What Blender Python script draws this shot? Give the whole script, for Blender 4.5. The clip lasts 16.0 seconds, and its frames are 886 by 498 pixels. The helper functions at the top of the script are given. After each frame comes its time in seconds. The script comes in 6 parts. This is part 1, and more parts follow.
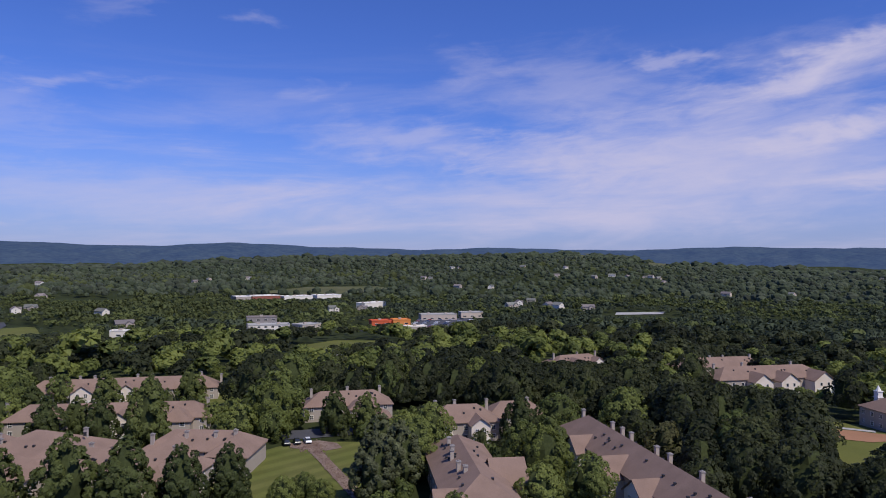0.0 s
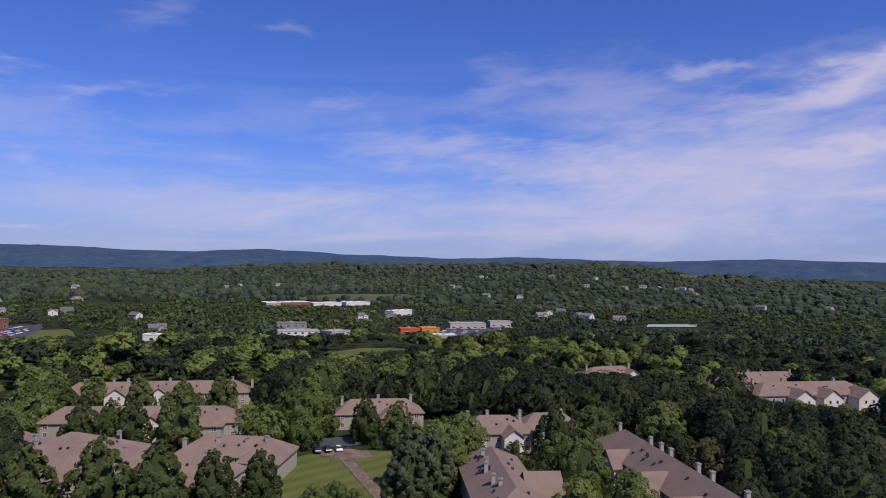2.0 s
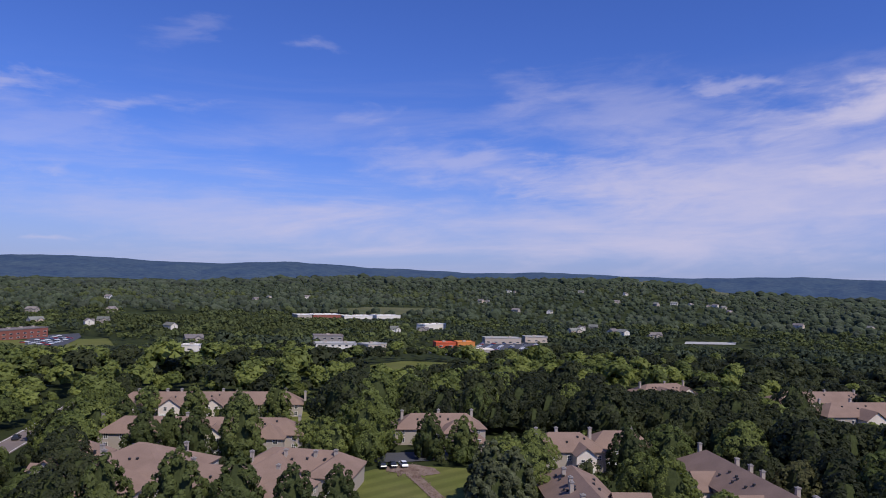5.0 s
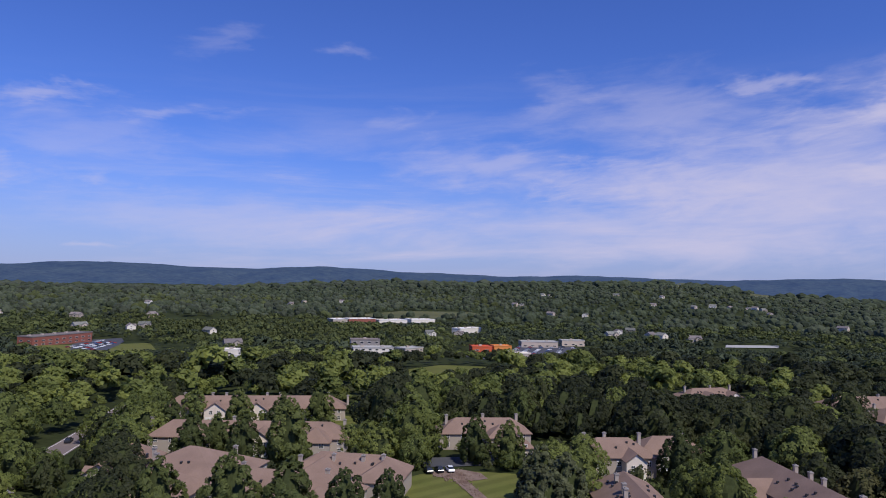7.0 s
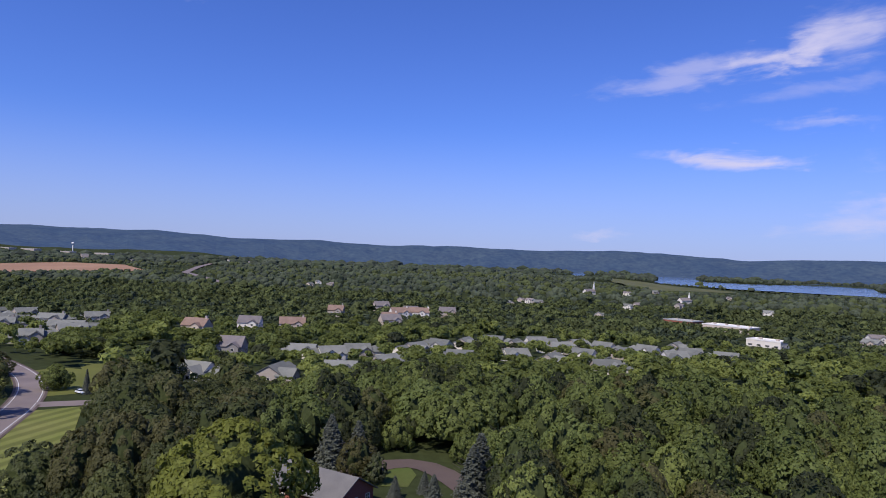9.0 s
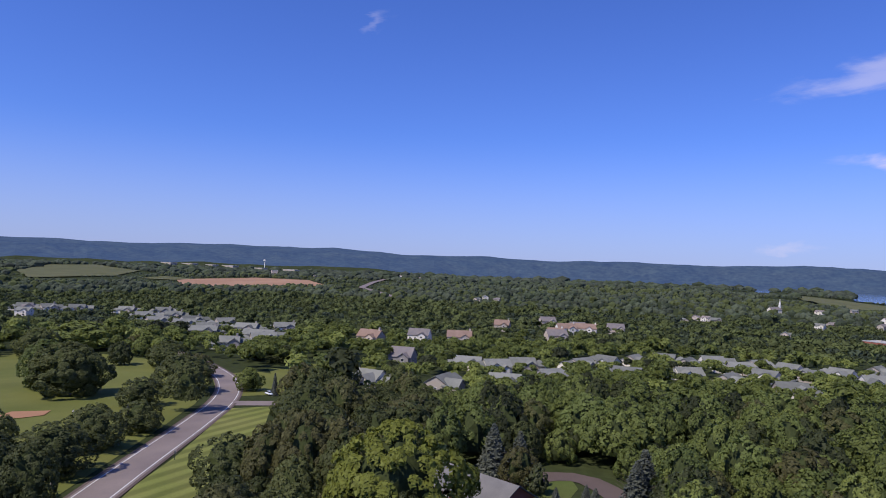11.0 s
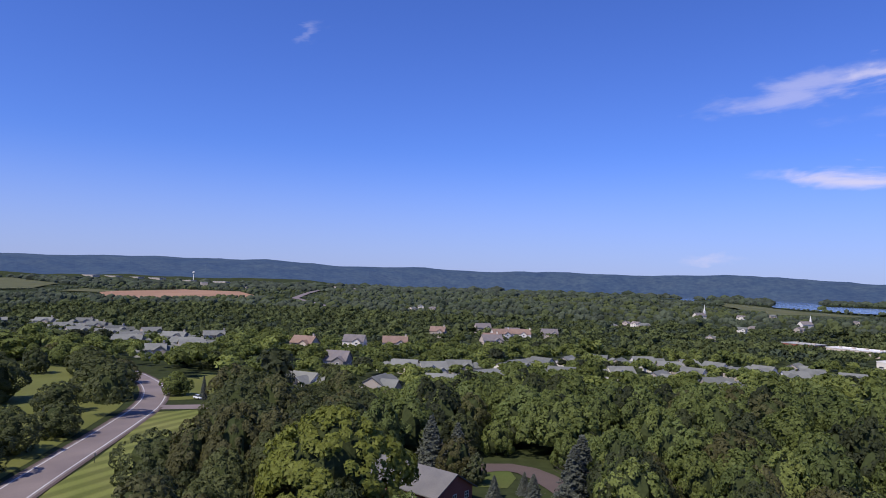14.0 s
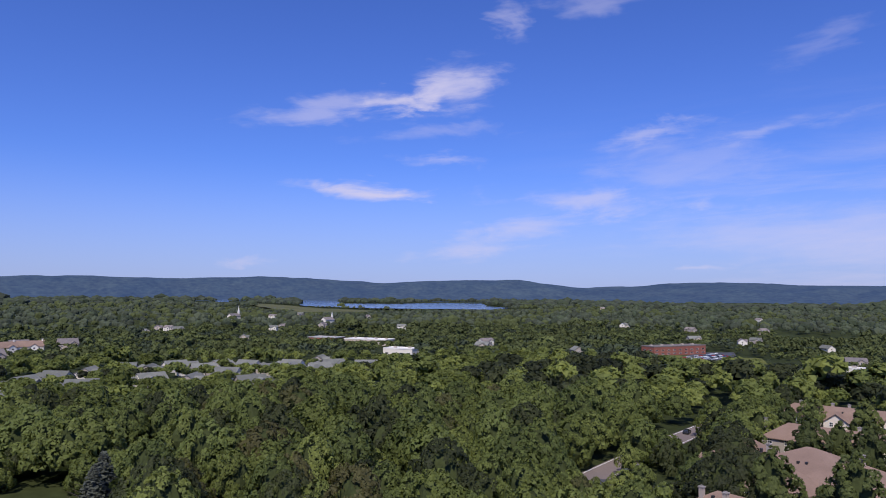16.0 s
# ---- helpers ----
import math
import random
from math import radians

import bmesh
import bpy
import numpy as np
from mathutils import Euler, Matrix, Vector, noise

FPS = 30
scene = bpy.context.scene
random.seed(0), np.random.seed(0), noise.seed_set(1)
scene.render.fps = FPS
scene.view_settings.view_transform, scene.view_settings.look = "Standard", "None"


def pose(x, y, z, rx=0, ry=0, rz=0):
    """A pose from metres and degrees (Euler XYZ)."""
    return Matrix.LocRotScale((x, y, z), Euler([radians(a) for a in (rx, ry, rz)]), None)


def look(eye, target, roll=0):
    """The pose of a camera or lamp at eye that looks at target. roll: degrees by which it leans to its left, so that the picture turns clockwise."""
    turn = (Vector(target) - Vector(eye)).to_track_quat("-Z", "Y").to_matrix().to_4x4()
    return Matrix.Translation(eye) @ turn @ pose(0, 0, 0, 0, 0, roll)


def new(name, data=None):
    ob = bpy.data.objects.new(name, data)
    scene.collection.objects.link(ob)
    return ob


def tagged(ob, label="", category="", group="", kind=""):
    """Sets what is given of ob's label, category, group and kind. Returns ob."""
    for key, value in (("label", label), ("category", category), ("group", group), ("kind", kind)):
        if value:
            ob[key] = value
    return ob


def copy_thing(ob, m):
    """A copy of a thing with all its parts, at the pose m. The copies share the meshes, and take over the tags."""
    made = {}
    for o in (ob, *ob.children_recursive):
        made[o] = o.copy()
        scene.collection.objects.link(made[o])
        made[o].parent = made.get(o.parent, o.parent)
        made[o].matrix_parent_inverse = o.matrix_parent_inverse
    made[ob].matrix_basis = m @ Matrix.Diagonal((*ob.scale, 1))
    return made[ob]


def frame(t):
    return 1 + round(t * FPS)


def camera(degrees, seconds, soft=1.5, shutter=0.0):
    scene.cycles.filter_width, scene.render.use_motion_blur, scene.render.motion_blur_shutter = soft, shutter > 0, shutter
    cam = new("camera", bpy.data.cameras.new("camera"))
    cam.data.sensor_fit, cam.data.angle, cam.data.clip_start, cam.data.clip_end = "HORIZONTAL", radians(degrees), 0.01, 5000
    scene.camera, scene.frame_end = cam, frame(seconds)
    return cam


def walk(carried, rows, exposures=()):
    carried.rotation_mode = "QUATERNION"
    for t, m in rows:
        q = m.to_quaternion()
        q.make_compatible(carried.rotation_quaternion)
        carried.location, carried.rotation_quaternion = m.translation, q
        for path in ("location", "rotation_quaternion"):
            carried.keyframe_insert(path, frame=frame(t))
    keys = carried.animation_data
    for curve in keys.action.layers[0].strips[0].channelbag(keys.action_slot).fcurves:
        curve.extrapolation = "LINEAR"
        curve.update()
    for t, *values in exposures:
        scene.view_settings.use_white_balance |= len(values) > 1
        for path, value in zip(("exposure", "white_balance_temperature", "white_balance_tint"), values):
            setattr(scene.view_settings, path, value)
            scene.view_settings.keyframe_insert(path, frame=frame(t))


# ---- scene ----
cam = camera(64.45, 16.0, soft=0.95)
PATH = [
    (0, (9.670, -1.112, 54.933), (7.242, 18.739, 55.091), 0.34),
    (0.5, (9.836, -0.847, 54.748), (7.081, 18.961, 54.954), 0.52),
    (1, (9.611, -0.469, 54.703), (6.605, 19.302, 54.953), 0.56),
    (1.5, (8.920, 0.319, 54.651), (5.754, 20.064, 54.975), 0.84),
    (2, (7.568, 1.315, 54.589), (4.341, 21.048, 54.988), 1.07),
    (2.5, (5.670, 2.094, 54.483), (2.316, 21.805, 54.959), 1.25),
    (3, (3.366, 2.597, 54.166), (-0.157, 22.277, 54.719), 1.40),
    (3.5, (0.835, 2.976, 53.852), (-2.880, 22.618, 54.472), 1.57),
    (4, (-2.106, 3.426, 53.392), (-5.866, 23.057, 54.080), 1.81),
    (6.5, (-9.274, 5.246, 53.043), (-13.360, 24.805, 53.906), 1.17),
    (7, (-9.936, 4.940, 52.949), (-14.713, 24.341, 53.831), 1.32),
    (7.2, (-9.909, 4.850, 52.935), (-16.414, 23.743, 53.796), 1.48),
    (7.3, (-9.840, 4.812, 52.935), (-17.849, 23.121, 53.741), 1.57),
    (7.4, (-9.745, 4.779, 52.937), (-20.019, 21.921, 53.717), 1.99),
    (7.5, (-9.619, 4.755, 52.944), (-22.429, 20.100, 53.605), 2.05),
    (7.6, (-9.460, 4.741, 52.956), (-24.451, 17.965, 53.565), 1.97),
    (7.7, (-9.274, 4.736, 52.974), (-25.673, 16.175, 53.438), 2.02),
    (8, (-8.468, 4.820, 53.097), (-25.849, 14.705, 53.544), 2.16),
    (8.5, (-7.110, 4.514, 53.445), (-25.098, 13.244, 53.929), 2.24),
    (8.7, (-6.334, 4.317, 53.539), (-25.064, 11.308, 54.068), 2.48),
    (8.8, (-5.940, 4.253, 53.585), (-25.205, 9.608, 53.967), 2.35),
    (8.9, (-5.546, 4.213, 53.632), (-25.322, 7.187, 53.927), 2.25),
    (9, (-5.157, 4.205, 53.681), (-25.152, 4.588, 53.904), 2.28),
    (9.1, (-4.773, 4.233, 53.732), (-24.708, 2.637, 53.929), 2.19),
    (9.5, (-3.447, 5.119, 53.971), (-23.075, 1.280, 54.141), 2.27),
    (9.7, (-2.935, 5.556, 54.098), (-22.499, 1.407, 54.293), 2.27),
    (12, (-2.209, 6.284, 50.911), (-21.742, 2.036, 51.544), 2.10),
    (12.5, (-2.199, 6.217, 50.067), (-21.745, 2.038, 50.754), 2.05),
    (13, (-2.330, 6.176, 49.138), (-21.890, 2.070, 49.881), 2.03),
    (13.5, (-2.842, 5.885, 47.971), (-22.416, 1.861, 48.781), 1.95),
    (14, (-4.402, 5.635, 47.150), (-24.223, 3.119, 48.050), 1.80),
    (14.2, (-5.253, 5.690, 46.918), (-25.225, 5.950, 47.926), 1.39),
    (14.4, (-6.180, 5.778, 46.699), (-25.615, 10.361, 47.828), 0.94),
    (14.5, (-6.650, 5.813, 46.589), (-25.501, 12.394, 47.736), 0.66),
    (15, (-9.009, 5.685, 46.026), (-26.091, 16.016, 47.229), 0.18),
    (15.5, (-9.530, 5.803, 45.756), (-26.836, 15.755, 46.963), 0.36),
    (16, (-9.586, 6.663, 45.782), (-26.982, 16.456, 47.003), 0.44),
]
walk(cam, [(t, look(eye, target, roll)) for t, eye, target, roll in PATH],
     exposures=((0, -0.24), (6.5, -0.2), (8, -0.12), (9, 0.02), (14, 0.07), (16, -0.04)))

# ---- lie of the land ----
SKY_AZ = (-180.0, -60.0, -40.0, -22.3, -15.2, -8.2, -3.1, 4.0, 9.0, 15.1, 21.2, 25.2, 30.2, 34.2, 37.2, 41.2, 45.2, 50.1, 54.2, 61.3, 65.9, 69.5, 73.5, 79.6, 87.6, 94.7, 98.8, 105.9, 111.0, 118.1, 127.1, 140.0, 180.0)
SKY_EL = (0.50, 0.60, 0.70, 0.58, 0.65, 0.33, 0.50, 0.51, 0.29, 0.45, 0.72, 0.77, 0.50, 0.54, 0.78, 0.76, 0.36, 0.34, 0.85, 0.80, 0.50, 0.79, 1.01, 0.78, 0.82, 0.75, 0.85, 0.83, 1.07, 1.06, 0.86, 0.90, 0.50)
R_TAB = (0, 250, 450, 700, 1200, 1800, 2300, 2700, 3400, 4150, 4600, 5200)
N_TAB = (0, 0, -7, -18, -18, -18, -18, -18, -18, -14, 0, 0)
HILL_AZ = (-30, -21, -13.5, -8.6, -4.2, 1.7, 11, 20, 29, 36, 42)   # wooded hill in the north: crest heights over azimuth
HILL_Z = (-16, -14, 6, 34, 60, 46, 34, 24, 2, -10, -14)
W_TAB = (0, -1, -8, -14, -14, -11, -5, -3, -3, -3, 0, 0)
S_TAB = (0, -1, -6, -12, -12, -8, -5, -3, 0, 6, 0, 0)
LAKE_Z = -6.0


def smooth(a, b, v):
    k = np.clip((v - a) / (b - a), 0, 1)
    return k * k * (3 - 2 * k)


def land(x, y):
    """Height of the ground at x, y (numpy arrays or numbers)."""
    x, y = np.asarray(x, float), np.asarray(y, float)
    r = np.hypot(x, y)
    az = np.degrees(np.arctan2(-x, y))
    west = smooth(38, 52, az) * (1 - smooth(98, 108, az))
    south = smooth(98, 108, az)
    z = (np.interp(r, R_TAB, N_TAB) * (1 - west - south) + np.interp(r, R_TAB, W_TAB) * west + np.interp(r, R_TAB, S_TAB) * south)
    rise = smooth(1250, 2850, r) * (1 - smooth(2900, 3600, r)) * (1 - west - south)
    z = z + (np.interp(az, HILL_AZ, HILL_Z) + 18) * rise
    crest = 54 + 4600 * np.tan(np.radians(np.interp(az, SKY_AZ, SKY_EL)))
    start = 3500 + 650 * west
    k = smooth(start, 4600, r)
    z = z * (1 - k) + crest * k
    swell = np.sin(x / 310 + 1.3) * np.sin(y / 270 + 0.4) + 0.6 * np.sin(x / 140 - y / 170)
    return z + swell * (5.0 - 4.0 * south) * smooth(450, 1300, r) * (1 - smooth(2100, 2500, r) * west)

# ---- sky, sun ----
SUN_AZ, SUN_EL = 130.0, 52.0   # compass bearing from +y towards +x, and height

world = bpy.data.worlds.new("sky")
scene.world = world
world.use_nodes = True
wt = world.node_tree
for n in list(wt.nodes):
    wt.nodes.remove(n)


def wnode(kind, **sets):
    n = wt.nodes.new(kind)
    for k, v in sets.items():
        n.inputs[k].default_value = v
    return n


def wmath(op, a, b=None, clamp=False):
    n = wt.nodes.new("ShaderNodeMath")
    n.operation, n.use_clamp = op, clamp
    for i, v in enumerate((a, b)):
        if v is None:
            continue
        if isinstance(v, (int, float)):
            n.inputs[i].default_value = v
        else:
            wt.links.new(v, n.inputs[i])
    return n.outputs[0]


sky = wt.nodes.new("ShaderNodeTexSky")
sky.sky_type, sky.sun_disc = 'NISHITA', False
sky.sun_elevation, sky.sun_rotation = radians(SUN_EL), radians(SUN_AZ)
sky.altitude, sky.air_density, sky.dust_density, sky.ozone_density = 100, 1.0, 0.3, 1.0
coord = wt.nodes.new("ShaderNodeTexCoord")
sep = wt.nodes.new("ShaderNodeSeparateXYZ")
wt.links.new(coord.outputs["Generated"], sep.inputs[0])
az_deg = wmath('MULTIPLY', wmath('ARCTAN2', wmath('MULTIPLY', sep.outputs[0], -1.0), sep.outputs[1]), 57.2958)
el_deg = wmath('MULTIPLY', wmath('ARCSINE', sep.outputs[2]), 57.2958)


def cloud_noise(sx, sy, shear, scale, detail, seed):
    """Streaked noise over azimuth and elevation."""
    c = wt.nodes.new("ShaderNodeCombineXYZ")
    wt.links.new(wmath('MULTIPLY', az_deg, sx), c.inputs[0])
    wt.links.new(wmath('ADD', wmath('MULTIPLY', el_deg, sy), wmath('MULTIPLY', az_deg, shear)), c.inputs[1])
    c.inputs[2].default_value = seed
    n = wnode("ShaderNodeTexNoise", Scale=scale, Detail=detail, Roughness=0.6, Distortion=0.5)
    wt.links.new(c.outputs[0], n.inputs["Vector"])
    return n.outputs["Fac"]


def ramp(v, a, b):
    n = wt.nodes.new("ShaderNodeMapRange")
    n.interpolation_type = 'SMOOTHSTEP'
    n.inputs[1].default_value, n.inputs[2].default_value = a, b
    wt.links.new(v, n.inputs[0])
    return n.outputs[0]


fine = cloud_noise(0.10, 0.36, 0.035, 1.7, 9, 3.1)
streak = cloud_noise(0.04, 0.30, 0.012, 1.0, 8, 7.7)
wisps = cloud_noise(0.13, 0.7, 0.05, 1.3, 9, 12.4)
warp_a, warp_e = cloud_noise(0.12, 0.3, 0.0, 1.4, 4, 21.0), cloud_noise(0.12, 0.3, 0.0, 1.4, 4, 33.0)
az_w = wmath('ADD', az_deg, wmath('MULTIPLY', wmath('SUBTRACT', warp_a, 0.5), 9.0))
el_w = wmath('ADD', el_deg, wmath('MULTIPLY', wmath('SUBTRACT', warp_e, 0.5), 3.2))
tear = wmath('ADD', wmath('MULTIPLY', wmath('SUBTRACT', fine, 0.5), 1.0), wmath('MULTIPLY', wmath('SUBTRACT', wisps, 0.5), 0.7))


def patch(az, el, half_az, half_el, tilt, ragged):
    """Soft patch of cloud, bent and torn by noise."""
    t = radians(tilt)
    da, de = wmath('SUBTRACT', az_w, az), wmath('SUBTRACT', el_w, el)
    u = wmath('ADD', wmath('MULTIPLY', da, math.cos(t) / half_az), wmath('MULTIPLY', de, math.sin(t) / half_az))
    v = wmath('ADD', wmath('MULTIPLY', da, -math.sin(t) / half_el), wmath('MULTIPLY', de, math.cos(t) / half_el))
    d = wmath('SQRT', wmath('ADD', wmath('MULTIPLY', u, u), wmath('MULTIPLY', v, v)))
    return ramp(wmath('ADD', wmath('SUBTRACT', 1.1, d), wmath('MULTIPLY', tear, ragged)), 0.0, 1.15)


# azimuth, elevation, half sizes, tilt, raggedness, strength
CLOUDS = (
    (60.3, 16.7, 4.6, 2.4, -14, 1.5, 0.65),
    (62.8, 16, 4.2, 1.2, -24, 1.3, 0.70),
    (69.5, 14.6, 7.5, 1.3, -9, 1.6, 0.42),
    (64.9, 15.1, 3.6, 0.9, -12, 1.1, 0.60),
    (66.9, 8.2, 6.4, 0.85, 0, 1.3, 0.85),
    (60.3, 10.6, 4.2, 0.8, 0, 1.6, 0.35),
    (60.8, 12.8, 6.5, 0.7, -4, 1.6, 0.22),
    (54.6, 21.3, 2, 1.5, 30, 1.6, 0.33),
    (48.1, 22.5, 4.5, 1, 0, 1.6, 0.28),
    (31.7, 17.8, 3.4, 1.2, -15, 1.6, 0.17),
    (43.2, 12.4, 5.5, 0.8, -8, 1.9, 0.40),
    (35.2, 12, 4.5, 0.6, -5, 1.8, 0.30),
    (41.2, 10, 8, 2.2, 0, 1.9, 0.22),
    (49.1, 7.3, 8.5, 1.2, 4, 1.7, 0.50),
    (56.3, 4.5, 7.5, 1.5, -12, 1.7, 0.50),
    (40.2, 6.7, 4, 0.6, 0, 1.6, 0.30),
    (40.4, 2, 2.2, 0.35, 0, 1, 0.40),
    (76.6, 2.2, 2.6, 0.4, 0, 1, 0.35),
    (22.6, 17.8, 2.6, 0.8, 0, 1.6, 0.22),
    (18.4, 12.9, 2, 0.9, 0, 1.6, 0.19),
    (5.2, 15.2, 4, 1.6, 5, 1.9, 0.18),
    (-11.7, 15.1, 4.5, 0.7, 6, 1.6, 0.42),
    (-21.4, 13.9, 8, 1.15, -17, 1, 0.80),
    (-27.3, 15.1, 6, 2.2, -15, 1.8, 0.42),
    (-22.8, 9, 7.5, 1.25, -10, 1, 0.85),
    (-24.6, 5.6, 6.5, 0.95, -3, 1.2, 0.65),
    (10, 9, 10, 2.4, 4, 1.9, 0.45),
    (-4.1, 7.6, 13, 2.2, 4, 1.6, 0.60),
    (-0.1, 4.1, 24, 3.2, 2, 1.8, 0.40),
    (32.2, 4.5, 14, 2.8, 0, 1.8, 0.30),
    (108.1, 19.1, 1.6, 0.5, -20, 1.2, 0.18),
    (-14, 7, 20, 6.5, 0, 1, 0.72),
    (-21, 13, 12, 3.4, -10, 1.6, 0.42),
    (-3, 13, 13, 3.8, 2, 1.7, 0.34),
    (-18.8, 12.6, 5.5, 1.1, -5, 1, 0.62),
    (-18.5, 8.4, 5.5, 0.9, -8, 1, 0.50),
)
cover = None
for az, el, half_az, half_el, tilt, ragged, strength in CLOUDS:
    if az < 30:      # thin high cloud, less torn
        ragged *= 0.7
    one = wmath('SUBTRACT', 1.0, wmath('MULTIPLY', patch(az, el, half_az, half_el, tilt, ragged), strength))
    cover = one if cover is None else wmath('MULTIPLY', cover, one)
cover = wmath('SUBTRACT', 1.0, cover)
# thin high veil all over the northern half, and the pale air over the horizon
veil = wmath('MULTIPLY', ramp(streak, 0.42, 0.8), wmath('MULTIPLY', ramp(az_deg, 62, 15), ramp(el_deg, 18, 3)))
low_air = wmath('MULTIPLY', ramp(el_deg, 11.0, 0.0), 0.55)
cover = wmath('SUBTRACT', 1.0, wmath('MULTIPLY', wmath('SUBTRACT', 1.0, cover), wmath('SUBTRACT', 1.0, wmath('MULTIPLY', veil, 0.85))))


def blend(fac, a, b, mode='MIX'):
    n = wt.nodes.new("ShaderNodeMix")
    n.data_type, n.blend_type = 'RGBA', mode
    for i, v in ((0, fac), (6, a), (7, b)):
        if isinstance(v, (int, float, tuple)):
            n.inputs[i].default_value = v
        else:
            wt.links.new(v, n.inputs[i])
    return n.outputs[2]


deep = blend(1.0, sky.outputs[0], (0.50, 0.74, 1.65, 1), 'MULTIPLY')
tone = blend(cover, blend(low_air, deep, (4.5, 4.9, 8.2, 1)), (7.6, 7.2, 9.6, 1))
back = wnode("ShaderNodeBackground", Strength=0.09)
wt.links.new(tone, back.inputs[0])
out = wt.nodes.new("ShaderNodeOutputWorld")
wt.links.new(back.outputs[0], out.inputs[0])

sun = new("sun", bpy.data.lights.new("sun", 'SUN'))
sun.data.energy, sun.data.angle, sun.data.color = 3.9, radians(0.53), (1.0, 0.95, 0.87)
a, e = radians(SUN_AZ), radians(SUN_EL)
sun.matrix_world = look((math.sin(a) * math.cos(e) * 300, math.cos(a) * math.cos(e) * 300, math.sin(e) * 300), (0, 0, 0))

# ---- materials ----
def material(name, color, rough=0.8, spread=0.25, grain=6.0, bump=0.0, metal=0.0, by_object=0.0, by_island=0.0, patchy=0.0, patch_size=14.0,
             second=None, transmit=0.0, spec=0.3, by_tree=0.0):
    """Surface with fine grain, larger patches and per-piece variation."""
    m = bpy.data.materials.new(name)
    m.use_nodes = True
    t = m.node_tree
    b = t.nodes["Principled BSDF"]
    b.inputs["Roughness"].default_value, b.inputs["Metallic"].default_value = rough, metal
    b.inputs["Specular IOR Level"].default_value = spec
    geo = t.nodes.new("ShaderNodeNewGeometry")
    info = t.nodes.new("ShaderNodeObjectInfo")
    noise_a = t.nodes.new("ShaderNodeTexNoise")
    noise_a.inputs["Scale"].default_value, noise_a.inputs["Detail"].default_value = grain, 5
    t.links.new(geo.outputs["Position"], noise_a.inputs["Vector"])

    def mth(op, a, c):
        n = t.nodes.new("ShaderNodeMath")
        n.operation = op
        for i, v in enumerate((a, c)):
            if isinstance(v, (int, float)):
                n.inputs[i].default_value = v
            else:
                t.links.new(v, n.inputs[i])
        return n.outputs[0]
    k = mth('MULTIPLY', mth('SUBTRACT', noise_a.outputs["Fac"], 0.5), spread * 2)
    if by_object:
        k = mth('ADD', k, mth('MULTIPLY', mth('SUBTRACT', info.outputs["Random"], 0.5), by_object))
    if by_tree:      # one value for each tree of a joined wood
        att = t.nodes.new("ShaderNodeAttribute")
        att.attribute_name = "tree_random"
        k = mth('ADD', k, mth('MULTIPLY', att.outputs["Fac"], by_tree))
    if by_island:
        k = mth('ADD', k, mth('MULTIPLY', mth('SUBTRACT', geo.outputs["Random Per Island"], 0.5), by_island))
    if patchy:
        noise_b = t.nodes.new("ShaderNodeTexNoise")
        noise_b.inputs["Scale"].default_value, noise_b.inputs["Detail"].default_value = 1.0 / patch_size, 3
        t.links.new(geo.outputs["Position"], noise_b.inputs["Vector"])
        k = mth('ADD', k, mth('MULTIPLY', mth('SUBTRACT', noise_b.outputs["Fac"], 0.5), patchy * 2))
    gain = mth('MAXIMUM', mth('ADD', k, 1.0), 0.15)
    base = t.nodes.new("ShaderNodeMix")
    base.data_type, base.blend_type = 'RGBA', 'MIX'
    base.inputs[6].default_value = (*color, 1)
    base.inputs[7].default_value = (*(second or color), 1)
    if second:
        noise_c = t.nodes.new("ShaderNodeTexNoise")
        noise_c.inputs["Scale"].default_value, noise_c.inputs["Detail"].default_value = 0.7 / patch_size, 3
        t.links.new(geo.outputs["Position"], noise_c.inputs["Vector"])
        pick = mth('ADD', mth('MULTIPLY', mth('SUBTRACT', noise_c.outputs["Fac"], 0.5), 3.0), info.outputs["Random"] if by_object else 0.5) if not by_tree else mth('ADD', att.outputs["Fac"], info.outputs["Random"])
        t.links.new(pick, base.inputs[0])
        base.clamp_factor = True
    else:
        base.inputs[0].default_value = 0
    mul = t.nodes.new("ShaderNodeVectorMath")
    mul.operation = 'SCALE'
    t.links.new(base.outputs[2], mul.inputs[0])
    t.links.new(gain, mul.inputs["Scale"])
    t.links.new(mul.outputs[0], b.inputs["Base Color"])
    if bump:
        bp = t.nodes.new("ShaderNodeBump")
        bp.inputs["Strength"].default_value, bp.inputs["Distance"].default_value = 0.6, bump
        t.links.new(noise_a.outputs["Fac"], bp.inputs["Height"])
        t.links.new(bp.outputs[0], b.inputs["Normal"])
    if transmit:
        tr = t.nodes.new("ShaderNodeBsdfTranslucent")
        t.links.new(mul.outputs[0], tr.inputs[0])
        mix = t.nodes.new("ShaderNodeMixShader")
        mix.inputs[0].default_value = transmit
        t.links.new(b.outputs[0], mix.inputs[1])
        t.links.new(tr.outputs[0], mix.inputs[2])
        t.links.new(mix.outputs[0], t.nodes["Material Output"].inputs[0])
    return m


